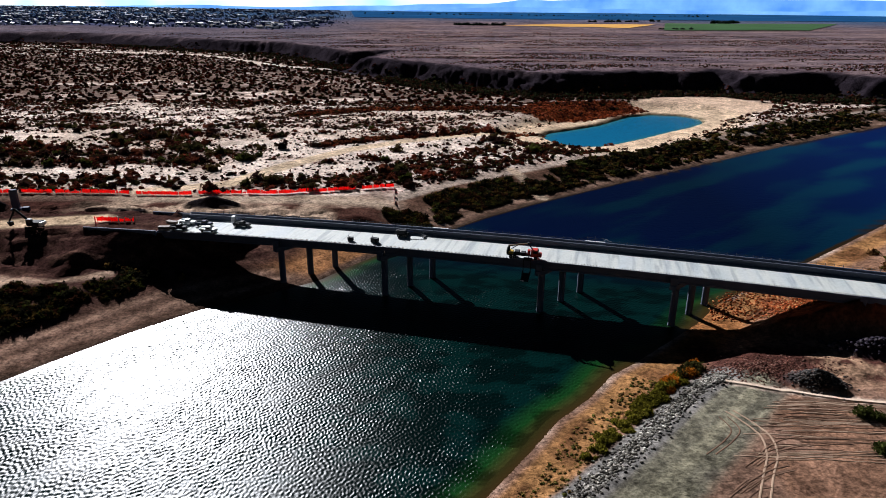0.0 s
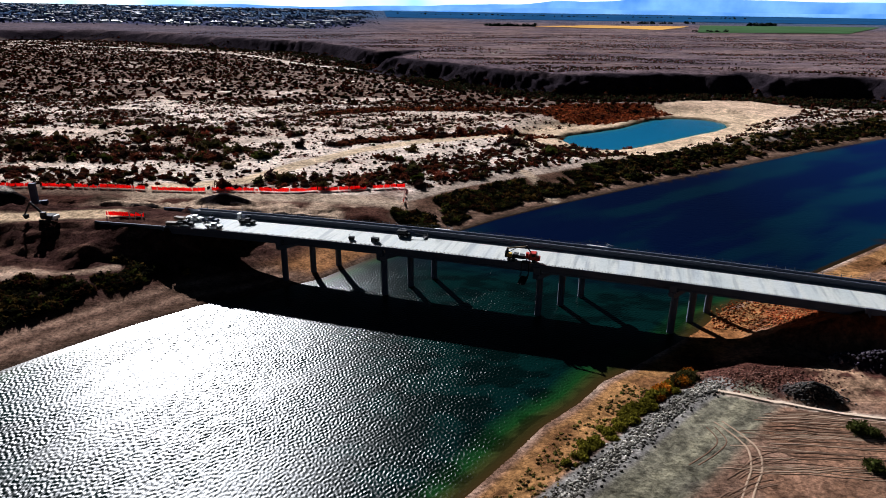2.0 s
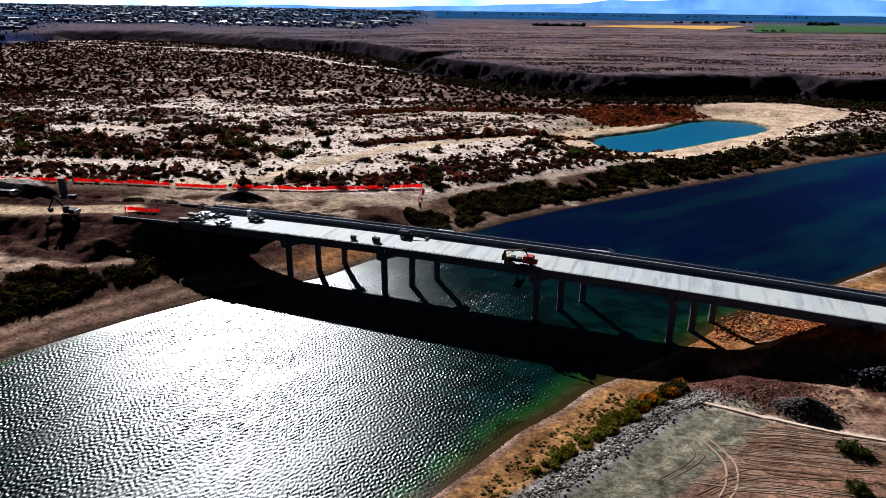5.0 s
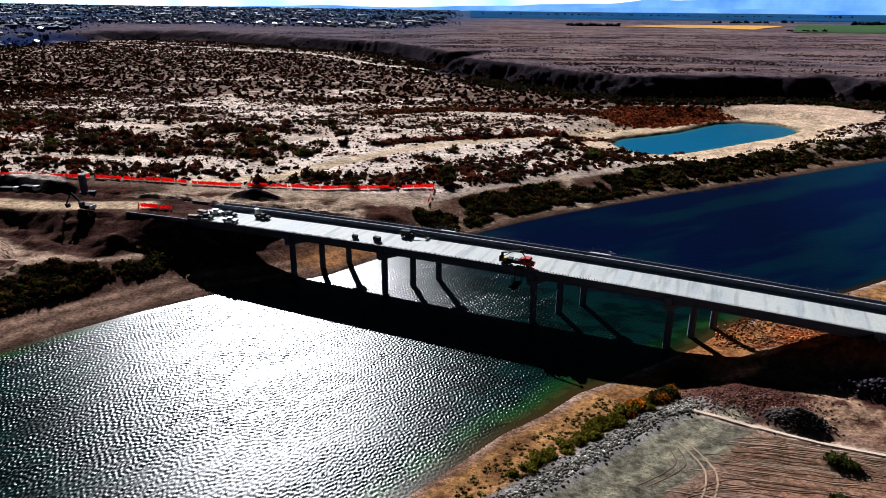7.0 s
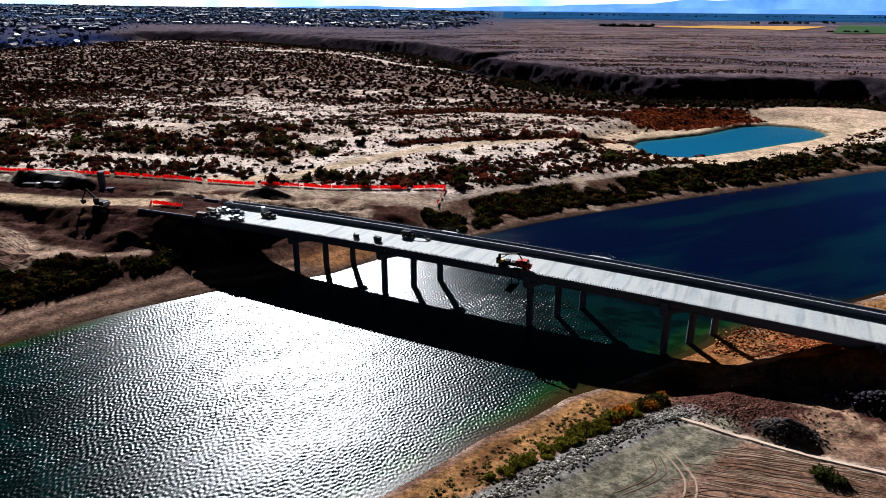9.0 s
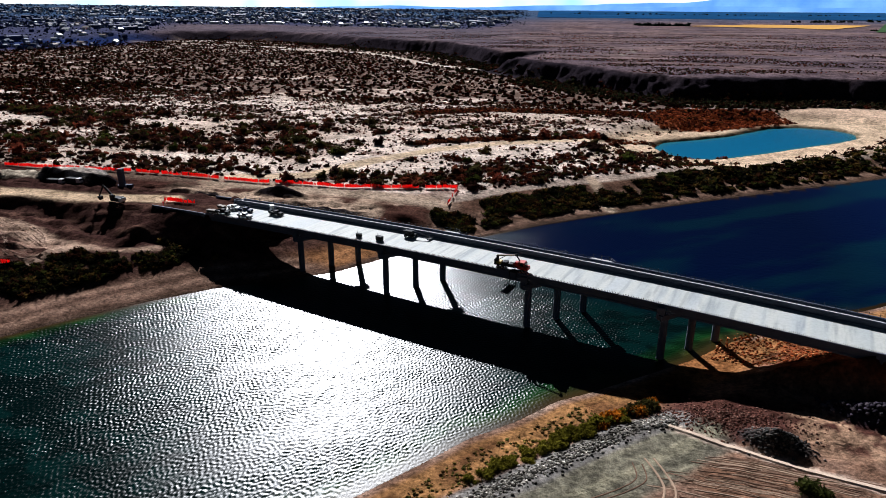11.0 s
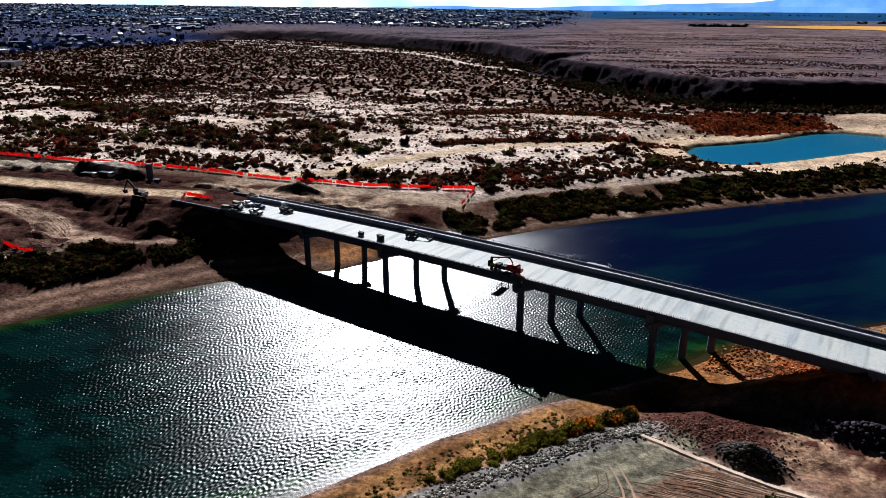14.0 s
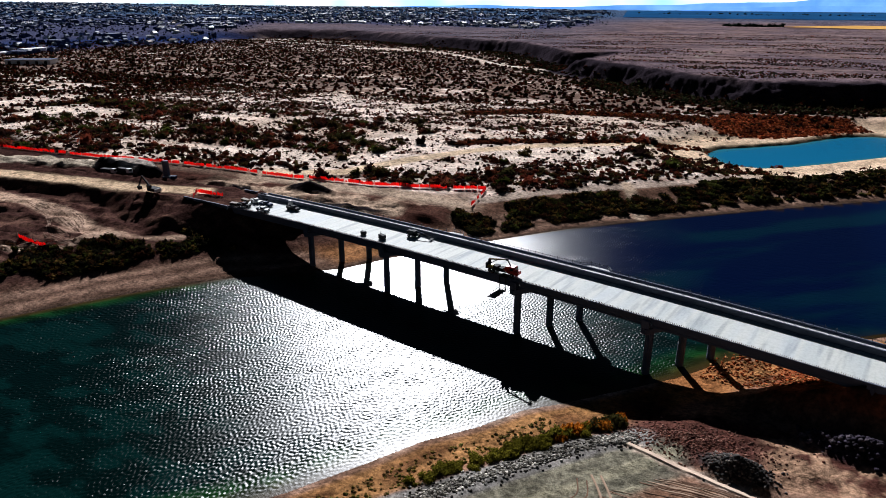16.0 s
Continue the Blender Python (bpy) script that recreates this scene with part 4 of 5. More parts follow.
def red_truck():
    t = root("crane_truck", on_deck(42.3, 1.8, 1.5), "red truck with a folded dark knuckle boom at the deck edge", "truck")
    part("chassis", boxed(-4.6, 4.4, -0.5, 0.5, 0.7, 1.0), M_GREY, t)
    bm = bmesh.new()
    vs = box(bm, 2.2, 4.6, -1.2, 1.2, 0.75, 2.9)
    for v in vs:
        if v.co.z > 2 and v.co.x > 4:
            v.co.x -= 0.45
    bmesh.ops.bevel(bm, geom=list(bm.edges), offset=0.12, segments=2, affect="EDGES")
    c = part("cab", bm, M_RED, t, "bright red truck cab")
    part("windscreen", boxed(4.28, 4.36, -1.0, 1.0, 1.9, 2.6), M_GLASS_DARK, c)
    for y in (-1, 1):
        part("side_window", boxed(2.9, 4.0, y * 1.19, y * 1.22, 1.9, 2.55), M_GLASS_DARK, c)
    part("bonnet", boxed(4.4, 5.3, -1.0, 1.0, 0.75, 1.75, bevel=0.12), M_RED, t)
    part("bed", boxed(-4.8, 1.9, -1.25, 1.25, 1.0, 1.2), M_GREY, t)
    part("headboard", boxed(-4.8, -4.6, -1.2, 1.2, 1.2, 2.6), M_GREY, t)
    part("pedestal", boxed(1.2, 2.0, -0.7, 0.7, 1.0, 2.6, bevel=0.06), M_RED, t)
    part("rear_post", boxed(-4.5, -3.9, -0.4, 0.4, 1.2, 3.5, bevel=0.08), M_GREY, t)
    part("folded_boom", tubed((-4.4, 0, 3.4), (1.4, 0, 4.5), 0.26, 0.2, n=8), M_OCHRE, t)
    part("outer_boom", tubed((1.3, 0, 4.55), (2.5, 0, 2.9), 0.22, 0.16, n=8), M_GREY, t)
    part("boom_joint", tubed((1.35, -0.35, 4.5), (1.35, 0.35, 4.5), 0.36, n=10), M_GREY, t)
    part("lift_ram", tubed((-3.9, 0.1, 2.2), (-1.6, 0.1, 3.8), 0.1, n=6), M_GREY, t)
    for x in (-3.6, -1.8, 0.0):
        part("load", boxed(x - 0.7, x + 0.7, -1.0, 1.0, 1.2, random.uniform(1.6, 2.3), bevel=0.08), random.choice((M_GREY, M_YELLOW)), t)
    for x in (-3.6, -2.4, 3.6):
        for y in (-1.05, 1.05):
            wheel(t, x, y, 0.52, 0.35)
    for y in (-1, 1):
        part("outrigger", tubed((1.6, y * 1.2, 1.0), (1.6, y * 1.9, 0.02), 0.1, n=6), M_GREY, t)
    # work platform hung over the side, reaching out from the deck edge
    p = root("hanging_platform", on_deck(43.7, -1.0, 0, -4.1), "dark steel work platform hung below the deck edge", "platform")
    part("floor_grating", boxed(-1.1, 1.1, -5.2, 1.0, 0, 0.16), M_GREY, p)
    for x in (-1.05, 1.05):
        for y in (-2.4, -0.8, 0.9):
            part("guard_post", tubed((x, y, 0.16), (x, y, 1.5), 0.06, n=6), M_GREY, p)
        for z in (0.8, 1.45):
            part("guard_rail", tubed((x, -2.4, z), (x, 0.9, z), 0.05, n=6), M_GREY, p)
        part("hanger", tubed((x, 0.7, 0.1), (x, 0.7, 4.15), 0.12, n=6), M_GREY, p)
    part("end_rail", tubed((-1.05, -2.4, 1.45), (1.05, -2.4, 1.45), 0.05, n=6), M_GREY, p)
    part("hook_arm", boxed(-1.2, 1.2, 0.6, 3.0, 4.12, 4.26), M_GREY, p)


red_truck()


# ---- works on the west bank ----
def excavator(m):
    t = root("excavator", m, "dark tracked excavator with a pale counterweight working on the approach fill", "excavator")
    for y in (-1.25, 1.25):
        part("track", boxed(-2.0, 2.0, y - 0.3, y + 0.3, 0, 0.9, bevel=0.25), M_RUBBER, t)
    part("upper_body", boxed(-2.3, 1.2, -1.35, 1.35, 1.0, 2.2, bevel=0.15), M_GREY, t)
    part("cab", boxed(-0.2, 1.4, 0.3, 1.3, 1.3, 3.0, bevel=0.12), M_GLASS_DARK, t)
    part("counterweight", boxed(-2.9, -2.2, -1.3, 1.3, 1.0, 2.1, bevel=0.2), M_WHITE, t)
    part("boom", tubed((1.0, -0.2, 1.7), (5.0, -0.2, 5.2), 0.38, 0.3, 8), M_GREY, t)
    part("stick", tubed((4.9, -0.2, 5.3), (7.4, -0.2, 1.6), 0.28, 0.2, 8), M_GREY, t)
    bm = bmesh.new()
    vs = box(bm, 6.6, 7.7, -0.8, 0.4, 0.5, 1.6)
    for v in vs:
        if v.co.z < 1 and v.co.x > 7:
            v.co.x -= 0.6
    part("bucket", bm, M_GREY, t)
    return t


def on_ground(x, y, turn=0.0, up=0.0):
    return pose(x, y, ground_z(x, y) + up, 0, 0, turn)


excavator(on_ground(-134.0, 216.0, 172) @ Matrix.Scale(1.25, 4))


def dump_truck(m, label):
    t = root("dump_truck", m, label, "dump truck", "trucks in the works yard")
    part("chassis", boxed(-4, 3.5, -0.5, 0.5, 0.7, 1.1), M_GREY, t)
    part("cab", boxed(1.9, 3.9, -1.2, 1.2, 0.9, 2.9, bevel=0.15), M_WHITE, t)
    part("windscreen", boxed(3.88, 3.95, -1.0, 1.0, 1.9, 2.6), M_GLASS_DARK, t)
    bm = bmesh.new()
    vs = box(bm, -4.2, 1.6, -1.25, 1.25, 1.1, 2.7, bevel=0.06)
    part("tipper_body", bm, M_GREY, t)
    for x in (-3.2, -2.0, 2.9):
        for y in (-1.05, 1.05):
            wheel(t, x, y, 0.52, 0.35)


dump_truck(on_ground(-195.5, 249.5, 4), "dark dump truck beside the long spoil heap")
dump_truck(on_ground(-186, 250.5, -6), "dark dump truck with pale cab beside the spoil heap")
silo = root("concrete_shaft", on_ground(-162.5, 253.0, 12), "tall grey square concrete shaft standing in the yard", "shaft")
part("shaft", boxed(-1.2, 1.2, -1.0, 1.0, -0.5, 8.6, bevel=0.1), M_CONCRETE_SHADED, silo)
part("collar", boxed(-1.8, 1.8, -1.5, 1.5, -0.3, 1.2, bevel=0.1), M_CONCRETE_SHADED, silo)
part("crate", boxed(2.3, 4.6, -1.0, 1.0, -0.2, 1.4, bevel=0.06), M_BLUE, silo)


# ---- safety fences ----
def fence(points, label, high=2.0, gap=2.8):
    x0, y0 = points[0]
    t = root("safety_fence", pose(x0, y0, 0), label, "fence", "orange-red safety fences")
    bm = bmesh.new()
    run = []
    for (ax, ay), (bx, by) in zip(points, points[1:]):
        n = max(1, int(math.hypot(bx - ax, by - ay) / gap))
        for i in range(n):
            run.append((ax + (bx - ax) * i / n, ay + (by - ay) * i / n))
    run.append(points[-1])
    tops = []
    for x, y in run:
        z = ground_z(x, y)
        tops.append((x + random.uniform(-0.15, 0.15), y + random.uniform(-0.15, 0.15), z))
    post = bpy.data.meshes.new("fence_post")
    pb = tubed((0, 0, -0.3), (0, 0, high + 0.15), 0.05, n=6)
    pb.to_mesh(post)
    pb.free()
    post.materials.append(M_STEEL)
    for x, y, z in tops[:140]:
        p = new("fence_post", post)
        p.parent = t
        p.matrix_local = Matrix.Translation((x - x0, y - y0, z))
    # the mesh sags between the posts and has ragged openings
    for k, (a, b) in enumerate(zip(tops, tops[1:])):
        n = 7
        if random.random() < 0.07:
            continue
        bm = bmesh.new()
        droop = random.uniform(0.05, 0.5) if random.random() < 0.8 else random.uniform(0.6, 1.1)
        for i in range(n):
            if random.random() < 0.08:
                continue
            q0, q1 = i / n, (i + 1) / n
            def pt(q, lowz):
                fray = 0.45 * abs(math.sin(k * 7.3 + q * 11.0)) if lowz else 0.22 * math.sin(k * 3.1 + q * 17.0)
                sag = droop * 4 * q * (1 - q) * (0.3 if lowz else 1.0)
                return (a[0] + (b[0] - a[0]) * q - x0, a[1] + (b[1] - a[1]) * q - y0, a[2] + (b[2] - a[2]) * q + (0.1 + fray if lowz else high - sag + fray))
            d = Vector((b[1] - a[1], a[0] - b[0], 0)).normalized() * 0.012
            c = [Vector(pt(q0, 1)), Vector(pt(q1, 1)), Vector(pt(q1, 0)), Vector(pt(q0, 0))]
            f0 = [bm.verts.new(v + d) for v in c]
            f1 = [bm.verts.new(v - d) for v in c]
            bm.faces.new(f0)
            bm.faces.new(f1[::-1])
            for i_ in range(4):
                bm.faces.new((f0[i_], f1[i_], f1[(i_ + 1) % 4], f0[(i_ + 1) % 4]))
        part("mesh_panel", bm, M_PLASTIC_RED, t)
    return t


fence(FENCE, "long orange-red plastic mesh fence along the edge of the yard")
fence([to_world(s, w) for s, w in FENCE_GATE], "short orange-red mesh fence closing the bridge approach")
fence([(-151, 167.5), (-142, 166), (-133.5, 165)], "short sagging orange-red mesh fence above the bank")


# ---- plants ----
def bush_soup(rng, leaves, sides=7):
    """triangles of one bush of radius 1 and height about 1"""
    tri = []
    n = sides
    if n:
        ring = [(math.cos(2 * math.pi * i / n) * rng.uniform(0.65, 0.95), math.sin(2 * math.pi * i / n) * rng.uniform(0.65, 0.95), rng.uniform(-0.15, 0.1)) for i in range(n)]
        mid = [(x * rng.uniform(0.6, 0.95), y * rng.uniform(0.6, 0.95), rng.uniform(0.4, 0.75)) for x, y, _ in ring]
        top = (rng.uniform(-0.2, 0.2), rng.uniform(-0.2, 0.2), rng.uniform(0.75, 1.0))
        for i in range(n):
            j = (i + 1) % n
            tri += [(ring[i], ring[j], mid[j]), (ring[i], mid[j], mid[i]), (mid[i], mid[j], top)]
    for _ in range(leaves):
        a, e = rng.uniform(0, 2 * math.pi), math.asin(rng.uniform(-0.1, 1))
        r = rng.uniform(0.75, 1.08)
        c = np.array((r * math.cos(e) * math.cos(a), r * math.cos(e) * math.sin(a), 0.12 + r * math.sin(e) * 0.92))
        size = rng.uniform(0.14, 0.34) * (1.0 if leaves < 60 else 0.6)
        p = [c + np.array([rng.gauss(0, 1) for _ in range(3)]) * size for _ in range(3)]
        tri.append(tuple(tuple(q) for q in p))
    return np.array(tri)


def scatter(name, places, soups, tints, label, category, mat=None, seed=3):
    """places: rows of x, y, z, radius, height"""
    rng = np.random.default_rng(seed)
    places = np.asarray(places, dtype=float)
    kind = rng.integers(len(soups), size=len(places))
    pick, tints = rng.integers(len(tints), size=len(places)), np.array(tints)
    blocks, cols = [], []
    for k, sp in enumerate(soups):
        x, y, z, r, h = (c[:, None] for c in places[kind == k].T)
        n = len(x)
        if not n:
            continue
        a = rng.uniform(0, 6.283, (n, 1))
        c, s = np.cos(a), np.sin(a)
        p = sp.reshape(-1, 3)
        q = np.stack([x + r * (p[:, 0] * c - p[:, 1] * s), y + r * (p[:, 0] * s + p[:, 1] * c) * rng.uniform(0.75, 1.0, (n, 1)), z - 0.1 + h * p[:, 2]], -1)
        blocks.append(q.reshape(-1, 3))
        t = tints[pick[kind == k]][:, None, :] * rng.uniform(0.6, 1.3, (n, 1, 1)) * rng.uniform(0.7, 1.35, (n, len(p) // 3, 1))
        cols.append(np.repeat(t.reshape(-1, 3), 3, axis=0))
    v, col = np.concatenate(blocks), np.concatenate(cols)
    f = np.arange(len(v)).reshape(-1, 3)
    ob = mesh_object(name, v, f, mat or M_SCRUB, col)
    return tagged(ob, label, category, kind="stuff")


rng = random.Random(7)
SOUP_FAR = [bush_soup(rng, 12) for _ in range(10)]
SOUP_TINY = [bush_soup(rng, 6, sides=5) for _ in range(8)]
SOUP_DOT = [bush_soup(rng, 1, sides=4) for _ in range(10)]
SOUP_MID = [bush_soup(rng, 42) for _ in range(8)]
SOUP_NEAR = [bush_soup(rng, 260) for _ in range(6)]
BROWN = [(0.15, 0.034, 0.019), (0.06, 0.018, 0.012), (0.11, 0.032, 0.017), (0.028, 0.013, 0.010), (0.038, 0.034, 0.012), (0.02, 0.010, 0.009), (0.055, 0.038, 0.014)]
GREENS = [(0.05, 0.06, 0.012), (0.035, 0.05, 0.012), (0.07, 0.06, 0.012), (0.06, 0.035, 0.012)]


def clear_of(x, y, pad=0.0):
    ok = np.ones(x.shape, dtype=bool)
    for line, wdt in ((SAND_ROAD, 6.0), (BANK_ROAD, 4.5), (RAMP, 3.0), (UP_ROAD, 9), (LOW_ROAD, 8), (FOOT_SAND, 6)):
        d, _ = near_line(x, y, line)
        ok &= d > wdt + pad
    ok &= pond_value(x, y) > 1.6 + 0.5 * (fbm(x / 12, y / 12, 16) - 0.5)
    ok &= inside(x, y, SAND_FLAT) < 2
    d, _ = near_line(x, y, FENCE)
    ok &= d > 3
    return ok


def plain_scrub(n, x0, x1, y0, y1, seed, r0, r1, thresh):
    g = np.random.default_rng(seed)
    x, y = g.uniform(x0, x1, n), g.uniform(y0, y1, n)
    dl_, sl = near_line(x, y, SHORE_L)
    db_, sb = near_line(x, y, BLUFF)
    keep = (dl_ * sl > 39) & (db_ * sb < -12) & clear_of(x, y) & (cover(x, y) > thresh + g.uniform(-0.09, 0.09, n))
    inside_yard = (y < np.interp(x, [-330, -112, -64, -16], [268, 277, 281, 296])) & (x < -14)
    keep &= ~inside_yard
    x, y = x[keep], y[keep]
    z = height(x, y)
    r = g.uniform(r0, r1, len(x)) * (0.7 + 0.6 * g.random(len(x)))
    return np.stack([x, y, z, r, r * g.uniform(0.7, 1.1, len(x))], -1)


scatter("desert_scrub", plain_scrub(34000, -420, 420, 270, 560, 11, 0.6, 1.6, 0.535), SOUP_FAR[:6], BROWN, "low dark reddish-brown desert bushes on pale sand", "scrub", seed=4)
scatter("desert_scrub", plain_scrub(24000, -380, 380, 272, 560, 18, 0.35, 0.95, 0.42), SOUP_TINY, BROWN, "small tufts of dry brush dotted over pale sand", "scrub", seed=44)
scatter("desert_scrub", plain_scrub(2600, -420, 60, 278, 440, 19, 1.5, 3.4, 0.575), SOUP_MID[:4], BROWN + GREENS[:1], "larger dark olive and rust bushes behind the fence", "scrub", seed=24)
scatter("desert_scrub", plain_scrub(22000, -1150, -400, 265, 600, 13, 1.0, 2.6, 0.53), SOUP_DOT, BROWN, "low dark desert bushes on the far side of the yard", "scrub", seed=17)
scatter("far_scrub", plain_scrub(40000, -1050, 520, 540, 1350, 12, 1.2, 2.8, 0.53), SOUP_DOT, BROWN, "dense dark scrub on the far river plain", "scrub", seed=5)
g4 = np.random.default_rng(6)
REED_XY = g4.uniform((58, 488), (178, 576), (2600, 2))
REED_XY = REED_XY[inside(REED_XY[:, 0], REED_XY[:, 1], REEDS) > g4.uniform(-3, 3, 2600)]
REED_R = g4.uniform(0.7, 1.7, len(REED_XY))
scatter("reed_bed", np.stack([REED_XY[:, 0], REED_XY[:, 1], height(REED_XY[:, 0], REED_XY[:, 1]), REED_R, REED_R * 0.8], -1), SOUP_TINY,
        [(0.40, 0.095, 0.03), (0.28, 0.07, 0.025), (0.16, 0.035, 0.018)], "rust-red dry reed bed behind the pond", "reeds", seed=6)


def strip_places(line, n, spread, r0, r1, seed):
    g = random.Random(seed)
    out = []
    for _ in range(n):
        k = g.randrange(len(line) - 1)
        q = g.random()
        x = line[k][0] + (line[k + 1][0] - line[k][0]) * q + g.gauss(0, spread)
        y = line[k][1] + (line[k + 1][1] - line[k][1]) * q + g.gauss(0, spread)
        r = g.uniform(r0, r1)
        out.append((x, y, ground_z(x, y), r, r * g.uniform(0.7, 1.0)))
    return np.array(out)


scatter("scrub_strip", np.concatenate([strip_places([(-20, 325), (20, 362), (60, 395), (92, 408)], 420, 11.0, 0.9, 2.1, 23), strip_places([(0, 313), (28, 338), (64, 366), (104, 397)], 420, 4.0, 0.8, 1.9, 26), strip_places([(-75, 303), (-40, 306), (-12, 318)], 150, 4.0, 1.2, 2.4, 24),
                                       strip_places([(-260, 296), (-190, 300), (-120, 300)], 200, 7.0, 1.4, 2.8, 27)]),
        SOUP_FAR, BROWN, "strips of dark brown brush on the river plain", "scrub", seed=8)


scatter("rust_strip", np.concatenate([strip_places(DARK_STRIPS[1][0], 520, 3.2, 0.7, 1.8, 21), strip_places(DARK_STRIPS[0][0], 900, 5.0, 0.8, 1.9, 22)]), SOUP_TINY,
        [(0.24, 0.05, 0.022), (0.12, 0.028, 0.015), (0.04, 0.016, 0.010), (0.30, 0.085, 0.03)], "strips of rust-red and dark brush across the pale sand", "scrub", seed=28)


def bank_places(shore, sign, d0, d1, k0, k1, n, r0, r1, seed, gap=0.44):
    """bushes in a belt along a shoreline, between two of its corners"""
    g = np.random.default_rng(seed)
    k = g.uniform(k0, k1, n)
    i = k.astype(int)
    q = (k - i)[:, None]
    a, b = np.array(shore)[i], np.array(shore)[i + 1]
    run = b - a
    run = run / np.hypot(run[:, 0], run[:, 1])[:, None]
    d = g.uniform(d0, d1, n)
    p = a + (b - a) * q + sign * d[:, None] * np.stack([-run[:, 1], run[:, 0]], -1)
    x, y = p[:, 0], p[:, 1]
    s, w = to_local(x, y)
    keep = ~((w > -8) & (w < 26)) & clear_of(x, y, -3.5)
    if sign > 0:
        keep &= ~((s < -74) & (w > -12) & (w < 40)) & ~((x < -2) & (y > 266) & (w > 30))
    keep &= fbm(x / 7, y / 7, 95) > gap + 0.12 * np.abs(2 * (d - d0) / (d1 - d0) - 1)
    x, y = x[keep], y[keep]
    r = g.uniform(r0, r1, len(x))
    return np.stack([x, y, height(x, y), r, r * g.uniform(0.5, 0.95, len(x))], -1)


DARK = [(0.02, 0.02, 0.007), (0.04, 0.016, 0.009), (0.012, 0.012, 0.006), (0.09, 0.055, 0.016), (0.010, 0.009, 0.006), (0.04, 0.044, 0.010)]
scatter("bank_brush", bank_places(SHORE_L, 1, 20, 43, 1.0, 6.6, 3400, 0.5, 1.7, 31, 0.38), SOUP_MID, DARK, "dense dark brush on the river bank", "brush", seed=9)
scatter("bank_brush", bank_places(SHORE_L, 1, 7, 29, 10.7, 14.0, 3600, 0.6, 1.9, 32, 0.34), SOUP_MID, DARK, "dense dark brush along the far bank", "brush", seed=10)
scatter("bank_brush", bank_places(SHORE_L, 1, 7, 36, 14.0, 18.0, 3200, 1.0, 2.8, 33, 0.34), SOUP_FAR, DARK, "dark brush along the upstream bank", "brush", seed=11)
scatter("bank_brush", bank_places(SHORE_R, -1, 12, 40, 12.6, 16.0, 260, 1.0, 2.6, 34), SOUP_MID, [(0.16, 0.06, 0.015), (0.07, 0.06, 0.015), (0.10, 0.05, 0.02)],
        "orange and olive brush on the sandy bank", "brush", seed=12)


def single_bush(name, x, y, r, h, tint, label, group, seed):
    g = np.random.default_rng(seed)
    sp = SOUP_NEAR[seed % len(SOUP_NEAR)].reshape(-1, 3)
    t = root(name, on_ground(x, y, seed * 47 % 360, -0.1), label, "bush", group)
    v = sp * np.array((r, r * g.uniform(0.8, 1.0), h))
    col = np.repeat((np.array(tint) * g.uniform(0.55, 1.5, (len(v) // 3, 1))).reshape(-1, 3), 3, axis=0)
    ob = mesh_object("foliage", v, np.arange(len(v)).reshape(-1, 3), M_SCRUB, col)
    ob.parent = t
    for k in range(5):
        a = k * 1.256 + seed
        part("stem", tubed((0.1 * math.cos(a), 0.1 * math.sin(a), -0.1), (r * 0.5 * math.cos(a), r * 0.5 * math.sin(a), h * 0.7), 0.05, 0.02, 5), M_WOOD, t)


def line_at(line, q):
    k = min(int(q), len(line) - 2)
    u_ = q - k
    (ax, ay), (bx, by) = line[k], line[k + 1]
    ln = math.hypot(bx - ax, by - ay)
    return ax + (bx - ax) * u_, ay + (by - ay) * u_, -(by - ay) / ln, (bx - ax) / ln


g5 = random.Random(5)
for k in range(84):
    q = k / 83
    x = 33 + (66.5 - 33) * q + g5.gauss(0, 1.1)
    y = 108.5 + (142.5 - 108.5) * q + g5.gauss(0, 0.9) + 1.3
    if q > 0.62 and g5.random() < 0.45:
        tint, lab = (0.45, 0.15, 0.015), "autumn orange bush at the foot of the stone bank"
    elif q > 0.85:
        tint, lab = (0.045, 0.04, 0.012), "dark olive bush at the foot of the stone bank"
    else:
        tint, lab = (0.14, 0.125, 0.015), "yellow-green bush at the foot of the stone bank"
    r = g5.uniform(0.7, 1.6) * (0.8 + 0.55 * q)
    single_bush("riverside_bush", x, y, r, r * g5.uniform(0.8, 1.1), tint, lab, "bushes along the stone bank", k)
for k, (x, y, r) in enumerate(((92.5, 118.2, 2.2), (89.0, 106.0, 2.0), (94.8, 117.0, 1.6))):
    single_bush("creosote_bush", x, y, r, r * 0.8, (0.05, 0.06, 0.015), "round green bush on the bare soil", "bushes on the bare soil", 50 + k)


grass = []
for _ in range(520):
    x, y, px, py = line_at(SHORE_R, g5.uniform(2.2, 7.6))
    d = -g5.uniform(4.5, 12.5)
    r = g5.uniform(0.2, 0.6)
    grass.append((x + px * d, y + py * d, ground_z(x + px * d, y + py * d), r, r * 0.9))
scatter("bank_grass", np.array(grass), SOUP_FAR, [(0.22, 0.16, 0.04), (0.16, 0.10, 0.04), (0.12, 0.12, 0.03)], "dry yellow grass tufts on the sandy bank", "grass", seed=18)


